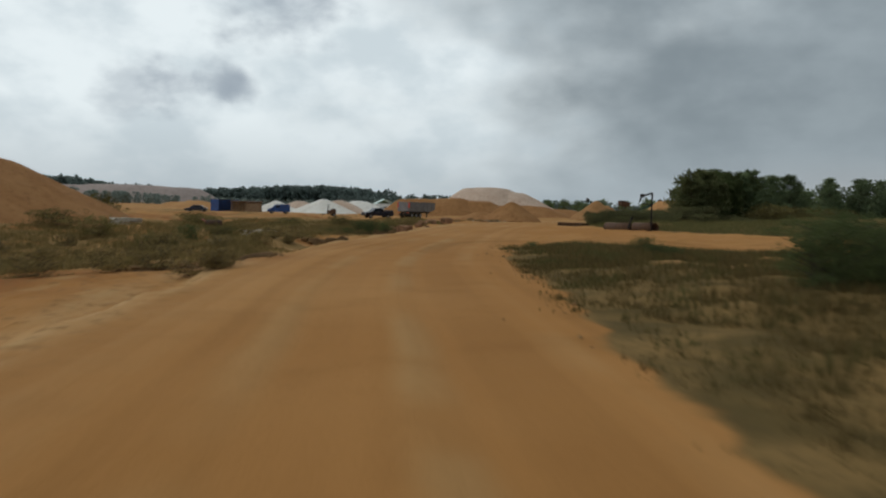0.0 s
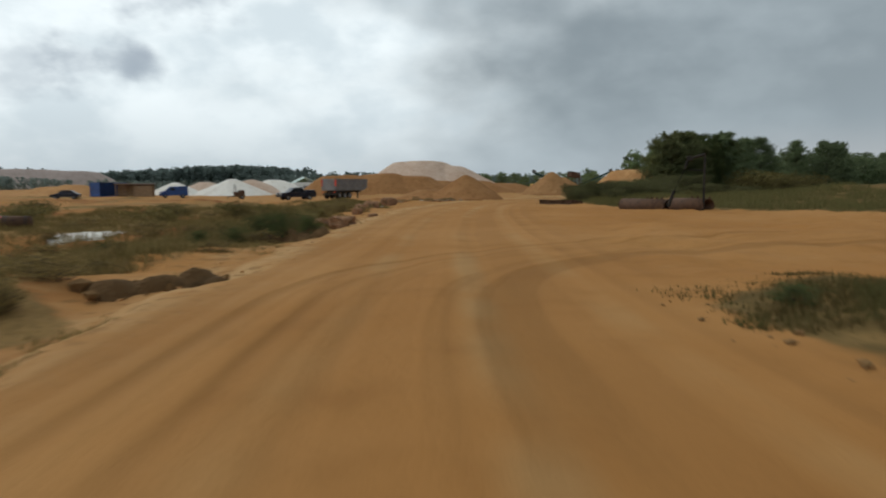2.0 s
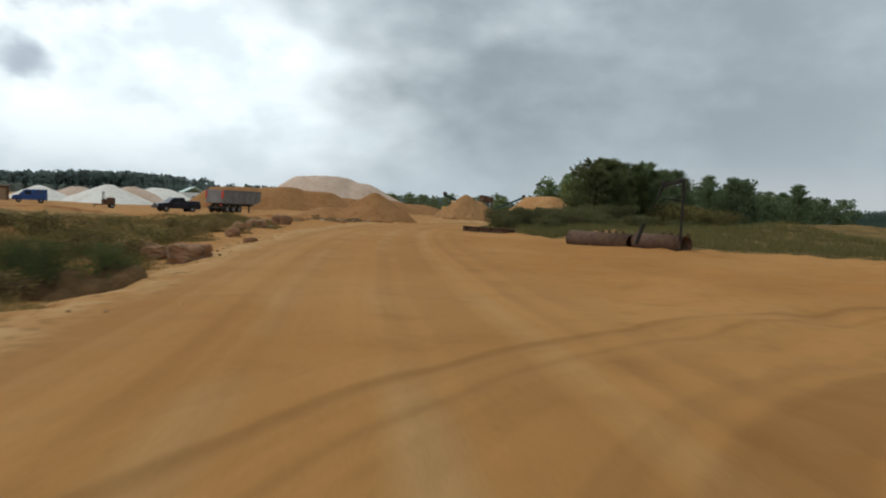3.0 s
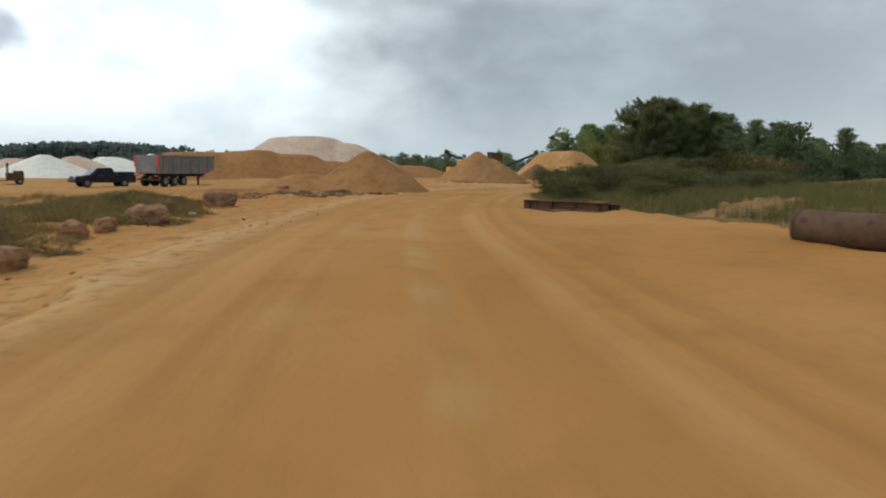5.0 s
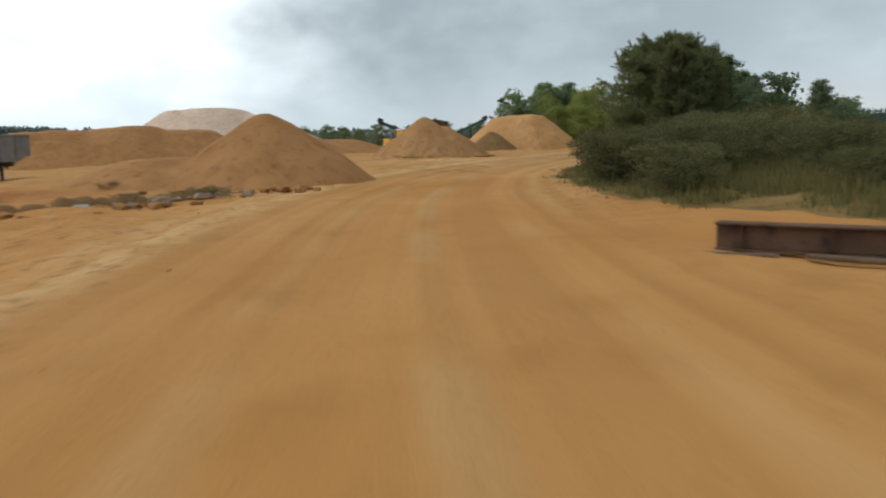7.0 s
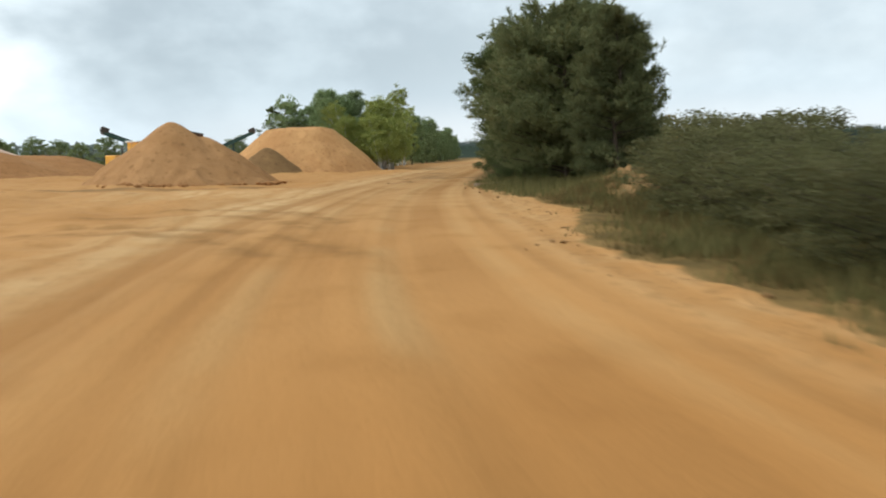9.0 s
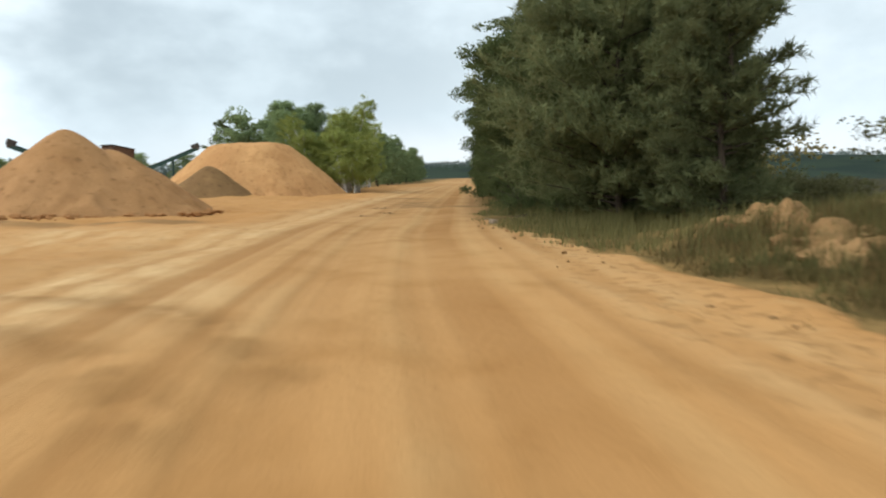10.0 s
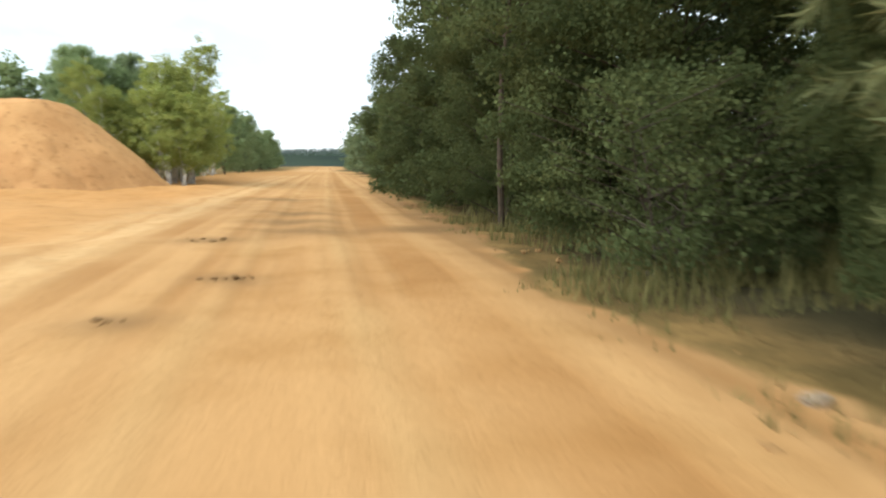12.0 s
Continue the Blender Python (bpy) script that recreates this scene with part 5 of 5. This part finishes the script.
def tipper(x, y, turn):
    """A tipping semi-trailer standing on its legs. It points along its x."""
    t = thing("tipper_trailer", pose(x, y, h0(x, y), 0, 0, turn), "grey tipping semi-trailer with red rear corners standing uncoupled", "trailer")
    L, W = 7.2, 2.45
    bm = B()
    prism(bm, [(-L / 2, 1.12), (L / 2 - 0.9, 1.12), (L / 2, 1.55), (L / 2 + 0.15, 2.62), (-L / 2, 2.62)], W)
    top = [f for f in bm.faces if f.normal.z > 0.9]
    r = bmesh.ops.inset_region(bm, faces=top, thickness=0.06)
    bmesh.ops.translate(bm, verts=list({v for f in top for v in f.verts}), vec=(0, 0, -1.2))
    part("tipping_body", bm, STEEL_GREY, t, "dull grey steel tipping body")
    for s in (-1, 1):
        part("top_rail", box(B(), (L + 0.1, 0.10, 0.12), (0.05, s * W / 2, 2.62), bevel=0.015), STEEL_GREY, t)
        for k in range(6):
            part("side_rib", box(B(), (0.07, 0.035, 1.4), (-L / 2 + 0.5 + k * 1.15, s * (W / 2 + 0.03), 1.88), bevel=0.01), STEEL_GREY, t)
    gate = part("tailgate", box(B(), (0.09, W - 0.5, 1.42), (-L / 2 - 0.05, 0, 1.88), bevel=0.015), STEEL_GREY, t, "plain grey tailgate")
    for s in (-1, 1):
        part("corner_post", box(B(), (0.14, 0.26, 0.85), (-L / 2 - 0.05, s * (W / 2 - 0.11), 2.12), bevel=0.015), RED_PAINT, t, "faded red corner post")
        part("tail_lamp", box(B(), (0.06, 0.32, 0.13), (-L / 2 - 0.12, s * (W / 2 - 0.25), 0.92), bevel=0.01), RED_PAINT, t)
        part("chassis_rail", box(B(), (L - 0.6, 0.12, 0.26), (-0.1, s * 0.42, 0.98)), CHASSIS, t)
        part("mudguard", box(B(), (3.4, 0.4, 0.06), (-1.6, s * 0.98, 1.07), bevel=0.02), CHASSIS, t)
        leg = part("landing_leg", box(B(), (0.14, 0.14, 0.98), (1.9, s * 0.8, 0.53)), CHASSIS, t)
        part("foot", box(B(), (0.3, 0.3, 0.05), (1.9, s * 0.8, 0.025)), CHASSIS, leg)
        for k in range(3):
            wheel(t, -2.75 + k * 1.15, s * 0.98, 0.47, 0.34)
    part("rear_bumper", box(B(), (0.1, W - 0.2, 0.14), (-L / 2 + 0.1, 0, 0.62)), CHASSIS, t)
    part("front_ram", cyl(B(), 0.11, 1.2, (L / 2 - 0.25, 0, 1.3), (0, 25, 0)), STEEL_GREY, t)
    return t


tipper(-2.0, 141.0, 58)


def car_body(bm, side, width, roof_in=0.0, hood_z=9.0):
    prism(bm, side, width)
    for v in bm.verts:
        if v.co.z > hood_z:
            v.co.y *= 1 - roof_in
    bmesh.ops.bevel(bm, geom=list(bm.edges), offset=0.045, segments=2, affect="EDGES", profile=0.6)
    return bm


def pickup(x, y, turn):
    """A crew-cab pickup that points along its x."""
    t = thing("pickup_truck", pose(x, y, h0(x, y), 0, 0, turn), "dark navy crew-cab pickup parked beside the trailer", "pickup truck")
    part("body", car_body(B(), [(2.72, 0.45), (2.78, 0.75), (2.70, 1.02), (1.45, 1.16), (-0.95, 1.16), (-2.70, 1.20), (-2.75, 0.55), (-2.6, 0.42)], 1.82), NAVY_PAINT, t)
    part("cab", car_body(B(), [(1.5, 1.14), (0.72, 1.78), (-0.55, 1.84), (-0.98, 1.14)], 1.70, 0.12, 1.4), NAVY_PAINT, t)
    part("bed_cover", box(B(), (1.7, 1.6, 0.30), (-1.82, 0, 1.32), bevel=0.1), NAVY_PAINT, t)
    bm = B()
    prism(bm, [(1.42, 1.2), (0.74, 1.74), (0.70, 1.74), (1.36, 1.2)], 1.42)
    part("windscreen", bm, GLASS, t)
    for s in (-1, 1):
        bm = B()
        prism(bm, [(1.18, 1.22), (0.66, 1.68), (0.18, 1.70), (0.18, 1.22)], 0.03)
        bmesh.ops.translate(bm, verts=bm.verts, vec=(0, s * 0.835, 0))
        part("side_window", bm, GLASS, t)
        bm = B()
        prism(bm, [(0.1, 1.22), (0.1, 1.70), (-0.5, 1.74), (-0.82, 1.22)], 0.03)
        bmesh.ops.translate(bm, verts=bm.verts, vec=(0, s * 0.835, 0))
        part("side_window", bm, GLASS, t)
        part("headlight", box(B(), (0.1, 0.36, 0.18), (2.71, s * 0.68, 0.86), bevel=0.03), WHITE_PAINT, t)
        part("mirror", box(B(), (0.12, 0.2, 0.18), (1.15, s * 1.0, 1.25), bevel=0.03), NAVY_PAINT, t)
        part("door_handle", box(B(), (0.18, 0.03, 0.03), (0.25, s * 0.92, 1.02)), STEEL_GREY, t)
        for px in (1.72, -1.62):
            wheel(t, px, s * 0.84, 0.39, 0.26)
    part("bumper", box(B(), (0.16, 1.84, 0.24), (2.78, 0, 0.56), bevel=0.05), CHASSIS, t)
    part("grille", box(B(), (0.05, 0.9, 0.22), (2.76, 0, 0.86), bevel=0.01), CHASSIS, t)
    return t


pickup(-9.3, 146.8, 212)


def van(x, y, turn):
    t = thing("panel_van", pose(x, y, h0(x, y), 0, 0, turn), "dark blue panel van parked by the container", "van")
    part("body", car_body(B(), [(2.1, 0.4), (2.15, 0.95), (1.3, 1.12), (0.6, 1.85), (-2.1, 1.92), (-2.15, 0.4)], 1.8, 0.08, 1.4), BLUE_PAINT, t)
    bm = B()
    prism(bm, [(1.30, 1.17), (0.66, 1.78), (0.62, 1.74), (1.24, 1.14)], 1.5)
    bmesh.ops.translate(bm, verts=bm.verts, vec=(0.03, 0, 0.02))
    part("windscreen", bm, GLASS, t)
    for s in (-1, 1):
        part("side_window", box(B(), (0.75, 0.03, 0.42), (0.25, s * 0.88, 1.42), bevel=0.01), GLASS, t)
        part("headlight", box(B(), (0.08, 0.3, 0.2), (2.12, s * 0.65, 0.85), bevel=0.02), WHITE_PAINT, t)
        for px in (1.35, -1.35):
            wheel(t, px, s * 0.8, 0.32, 0.22)
    part("bumper", box(B(), (0.14, 1.8, 0.24), (2.15, 0, 0.5), bevel=0.05), CHASSIS, t)
    return t


van(-31.0, 162.0, 200)


def saloon(x, y, turn):
    t = thing("car", pose(x, y, h0(x, y), 0, 0, turn), "small dark car parked on bare sand", "car")
    part("body", car_body(B(), [(2.0, 0.35), (2.05, 0.65), (1.1, 0.85), (-1.7, 0.92), (-2.05, 0.8), (-2.0, 0.35)], 1.7), NAVY_PAINT, t)
    part("cabin", car_body(B(), [(1.05, 0.86), (0.35, 1.38), (-0.95, 1.38), (-1.6, 0.9)], 1.55, 0.14, 1.1), NAVY_PAINT, t)
    bm = B()
    prism(bm, [(0.98, 0.95), (0.42, 1.34), (0.36, 1.34), (0.9, 0.95)], 1.3)
    part("windscreen", bm, GLASS, t)
    for s in (-1, 1):
        part("side_window", box(B(), (1.3, 0.03, 0.32), (-0.35, s * 0.72, 1.12), bevel=0.01), GLASS, t)
        for px in (1.25, -1.25):
            wheel(t, px, s * 0.76, 0.3, 0.2)
    return t


saloon(-44.5, 153.5, 190)


def container(x, y, turn):
    """A corrugated steel site container with doors at one end."""
    t = thing("site_container", pose(x, y, h0(x, y), 0, 0, turn), "blue corrugated steel site container on the pit floor", "container")
    L, W, H = 6.0, 2.44, 2.55
    part("base_frame", box(B(), (L, W, 0.16), (0, 0, 0.1), bevel=0.01), BLUE_PAINT, t)
    part("roof", box(B(), (L - 0.04, W - 0.04, 0.08), (0, 0, H - 0.06)), BLUE_PAINT, t)
    for sx in (-1, 1):
        for sy in (-1, 1):
            part("corner_post", box(B(), (0.16, 0.16, H), (sx * (L / 2 - 0.08), sy * (W / 2 - 0.08), H / 2 + 0.02), bevel=0.015), BLUE_PAINT, t)
    for sy in (-1, 1):
        bm = B()
        pts, x0, k = [], -L / 2 + 0.18, 0
        while x0 < L / 2 - 0.2:
            pts.append((x0, sy * (W / 2 - (0.03 if k % 4 < 2 else 0.07))))
            x0 += 0.07
            k += 1
        lo = [bm.verts.new((a, b, 0.18)) for a, b in pts]
        hi = [bm.verts.new((a, b, H - 0.08)) for a, b in pts]
        for i in range(len(pts) - 1):
            bm.faces.new((lo[i], lo[i + 1], hi[i + 1], hi[i]))
        bmesh.ops.solidify(bm, geom=bm.faces[:], thickness=0.02)
        part("side_wall", bm, BLUE_PAINT, t)
    part("end_wall", box(B(), (0.05, W - 0.3, H - 0.25), (-L / 2 + 0.06, 0, H / 2)), BLUE_PAINT, t)
    for sy in (-1, 1):
        d = part("door", box(B(), (0.05, W / 2 - 0.2, H - 0.3), (L / 2 - 0.05, sy * (W / 4 - 0.04), H / 2), bevel=0.01), BLUE_PAINT, t)
        part("lock_bar", cyl(B(), 0.02, H - 0.35, (L / 2 - 0.005, sy * 0.35, H / 2), n=10), STEEL_GREY, d)
    return t


container(-46.5, 176.0, 62)


def lumber_shed(x, y, turn):
    t = thing("timber_shed", pose(x, y, h0(x, y), 0, 0, turn), "brown open-fronted timber shed beside the container", "shed")
    for k in range(5):
        for s in (-1, 1):
            part("post", box(B(), (0.14, 0.14, 2.2), (-3 + 1.5 * k, s * 1.1, 1.1), bevel=0.01), WOOD, t)
    for k in range(9):
        part("plank", box(B(), (6.2, 0.035, 0.22), (0, 1.2, 0.2 + k * 0.235), bevel=0.006), WOOD, t)
    for k in range(8):
        part("plank", box(B(), (2.9, 0.035, 0.22), (1.6, -1.2, 0.2 + k * 0.235), bevel=0.006), WOOD, t)
    part("roof", box(B(), (6.7, 2.9, 0.08), (0, 0, 2.27), (3, 0, 0), 0.01), RUST, t)
    return t


lumber_shed(-41.0, 173.5, 10)


def compressor(x, y, turn):
    t = thing("site_compressor", pose(x, y, h0(x, y), 0, 0, turn), "small rusty wheeled machine with an upright frame", "machine")
    part("housing", box(B(), (1.5, 1.0, 0.75), (0, 0, 0.78), bevel=0.07), RUST, t)
    part("hood", box(B(), (0.8, 0.9, 0.25), (0.3, 0, 1.24), bevel=0.06), RUST, t)
    for s in (-1, 1):
        part("upright", box(B(), (0.08, 0.08, 1.35), (-0.62, s * 0.42, 1.45)), CHASSIS, t)
        wheel(t, 0.35, s * 0.55, 0.3, 0.18)
    part("crossbar", box(B(), (0.08, 0.92, 0.08), (-0.62, 0, 2.1)), CHASSIS, t)
    part("drawbar", box(B(), (1.1, 0.1, 0.1), (-1.25, 0, 0.4)), CHASSIS, t)
    part("support_leg", box(B(), (0.09, 0.09, 0.45), (-1.7, 0, 0.22)), CHASSIS, t)
    return t


compressor(-18.6, 152.5, 25)


def loader(x, y, turn):
    """A wheel loader behind the gravel cone."""
    t = thing("wheel_loader", pose(x, y, h0(x, y), 0, 0, turn), "yellow wheel loader working behind a sand cone", "loader")
    part("engine_hood", box(B(), (2.3, 1.5, 0.9), (-1.6, 0, 1.65), bevel=0.1), YELLOW_PAINT, t)
    part("front_frame", box(B(), (1.5, 0.9, 0.8), (1.2, 0, 1.3), bevel=0.06), YELLOW_PAINT, t)
    cab = part("cab", box(B(), (1.3, 1.35, 1.45), (-0.1, 0, 2.45), bevel=0.06), YELLOW_PAINT, t)
    part("cab_roof", box(B(), (1.5, 1.5, 0.12), (-0.1, 0, 3.2), bevel=0.03), WHITE_PAINT, cab)
    for s in (-1, 1):
        part("cab_window", box(B(), (1.05, 0.04, 0.85), (-0.1, s * 0.68, 2.65)), GLASS, cab)
        bm = B()
        limb(bm, (0.9, s * 0.42, 1.7), (3.0, s * 0.42, 1.0), 0.16, 0.14)
        part("lift_arm", bm, YELLOW_PAINT, t)
        for px in (1.4, -1.5):
            wheel(t, px, s * 0.95, 0.72, 0.5, YELLOW_PAINT)
    part("windscreen", box(B(), (0.04, 1.15, 0.9), (0.56, 0, 2.62)), GLASS, cab)
    part("exhaust", cyl(B(), 0.06, 0.8, (-1.4, 0.4, 2.45), n=12), CHASSIS, t)
    bm = B()
    prism(bm, [(2.9, 1.5), (2.75, 0.6), (3.1, 0.35), (4.0, 0.3), (4.0, 0.36), (3.15, 0.5), (2.95, 0.75), (3.02, 1.45)], 2.5)
    part("bucket", bm, YELLOW_PAINT, t)
    return t


loader(34.7, 182.5, 20)


def conveyor(x, y, turn, tall, label):
    """A sloping stacking conveyor: truss, belt, rollers, legs, hopper."""
    t = thing("conveyor", pose(x, y, h0(x, y), 0, 0, turn), label, "conveyor", "screening plant")
    L = 9.0
    a = math.atan2(tall - 1.0, L)
    up = math.degrees(a)
    mid = (0, 0, (tall + 1.0) / 2)
    part("belt", box(B(), (L / math.cos(a) + 0.5, 0.8, 0.06), (mid[0], 0, mid[2] + 0.22), (0, -up, 0)), RUBBER, t)
    for s in (-1, 1):
        part("side_frame", box(B(), (L / math.cos(a), 0.07, 0.4), (mid[0], s * 0.46, mid[2]), (0, -up, 0)), GREEN_PAINT, t)
        part("leg", box(B(), (0.12, 0.12, (tall + 1) / 2 + 0.9), (1.9, s * 0.46, (tall + 1) / 4 + 0.25)), GREEN_PAINT, t)
        part("leg", box(B(), (0.12, 0.12, 1.3), (-3.6, s * 0.46, 0.6)), GREEN_PAINT, t)
    part("head_drum", cyl(B(), 0.28, 0.95, (L / 2, 0, tall + 0.05), (90, 0, 0)), CHASSIS, t)
    part("head_cover", box(B(), (0.8, 1.05, 0.55), (L / 2 - 0.1, 0, tall + 0.3), (0, -up, 0), 0.05), CHASSIS, t)
    bm = B()
    cyl(bm, 0.5, 1.0, (-L / 2 + 0.3, 0, 1.6), (0, 0, 45), 4, 1.1)
    part("hopper", bm, GREEN_PAINT, t)
    return t


conveyor(41.9, 206.3, 176, 4.6, "dark stacking conveyor rising beside the screening box")
conveyor(53.2, 214.1, -13, 5.0, "black and green stacking conveyor behind the heaps")


def screen_house(x, y, turn):
    t = thing("screen_box", pose(x, y, h0(x, y), 0, 0, turn), "rusty screening box raised on a steel frame", "machine", "screening plant")
    part("box_body", box(B(), (2.4, 1.8, 1.1), (0, 0, 4.2), (0, 8, 0), 0.05), RUST, t)
    part("cover", box(B(), (2.6, 1.9, 0.1), (0, 0, 4.82), (0, 8, 0)), CHASSIS, t)
    for sx in (-1, 1):
        for sy in (-1, 1):
            part("leg", box(B(), (0.16, 0.16, 3.8), (sx * 1.0, sy * 0.8, 1.9)), RUST, t)
    part("brace", box(B(), (2.1, 0.1, 0.12), (0, 0.8, 2.0)), RUST, t)
    part("brace", box(B(), (2.1, 0.1, 0.12), (0, -0.8, 2.0)), RUST, t)
    return t


screen_house(46.5, 205.3, 20)


def pale_shed(x, y, turn):
    t = thing("sheet_shed", pose(x, y, h0(x, y), 0, 0, turn), "far shed with a pale green sheet roof", "shed")
    part("wall", box(B(), (9, 6, 3.6), (0, 0, 1.8), bevel=0.03), WHITE_PAINT, t)
    bm = B()
    prism(bm, [(-4.8, 3.5), (0, 5.1), (4.8, 3.5), (4.8, 3.62), (0, 5.24), (-4.8, 3.62)], 6.6)
    part("roof", bm, PALE_GREEN, t)
    part("door", box(B(), (2.2, 0.08, 2.6), (0, -3.03, 1.3)), STEEL_GREY, t)
    return t


pale_shed(-16.5, 219, 20).scale = (0.55, 0.6, 0.8)


def white_pole(x, y, z, turn, tilt, L):
    t = thing("fallen_pole", pose(x, y, h0(x, y) + z, 0, tilt, turn), "white pole lying aslant on the slope", "pole")
    part("shaft", cyl(B(), 0.03, L, (0, 0, 0), (0, 90, 0), 12), WHITE_PAINT, t)
    part("cap", cyl(B(), 0.038, 0.06, (L / 2, 0, 0), (0, 90, 0), 12), STEEL_GREY, t)
    return t


white_pole(-8.6, 62.6, 0.15, -40, 24, 0.7)
rock("limestone_slab", -22.5, 79.0, 2.4, 1.6, 0.7, 31, WHITE_STONE, "white slab of stone at the foot of a heap", "stone slab", "stone slabs", 30)
rock("limestone_slab", -7.0, 57.5, 1.2, 0.8, 0.35, 32, WHITE_STONE, "pale stone slab in the scrub", "stone slab", "stone slabs", 10)


def scrap_tank(x, y, turn):
    """A rusted tank on skids, its cover plate bent up, left in the pit."""
    t = thing("scrap_tank", pose(x, y, h0(x, y) - 0.03, 0, 0, turn), "rust-red scrap tank lying in the weeds", "scrap metal")
    part("tank_body", cyl(B(), 0.3, 1.3, (0, 0, 0.36), (0, 90, 0), 24), RUST, t, smooth=True)
    for k in (-0.45, 0.45):
        part("band", cyl(B(), 0.315, 0.06, (k, 0, 0.36), (0, 90, 0), 24), CHASSIS, t)
        part("skid", box(B(), (0.1, 0.7, 0.1), (k, 0, 0.05), bevel=0.01), CHASSIS, t)
    part("cover_plate", box(B(), (0.5, 0.45, 0.02), (-0.75, 0.05, 0.62), (0, 35, 0), 0.005), RED_PAINT, t, "bent plate with faded red paint")
    return t


scrap_tank(-14.2, 77.0, 12)
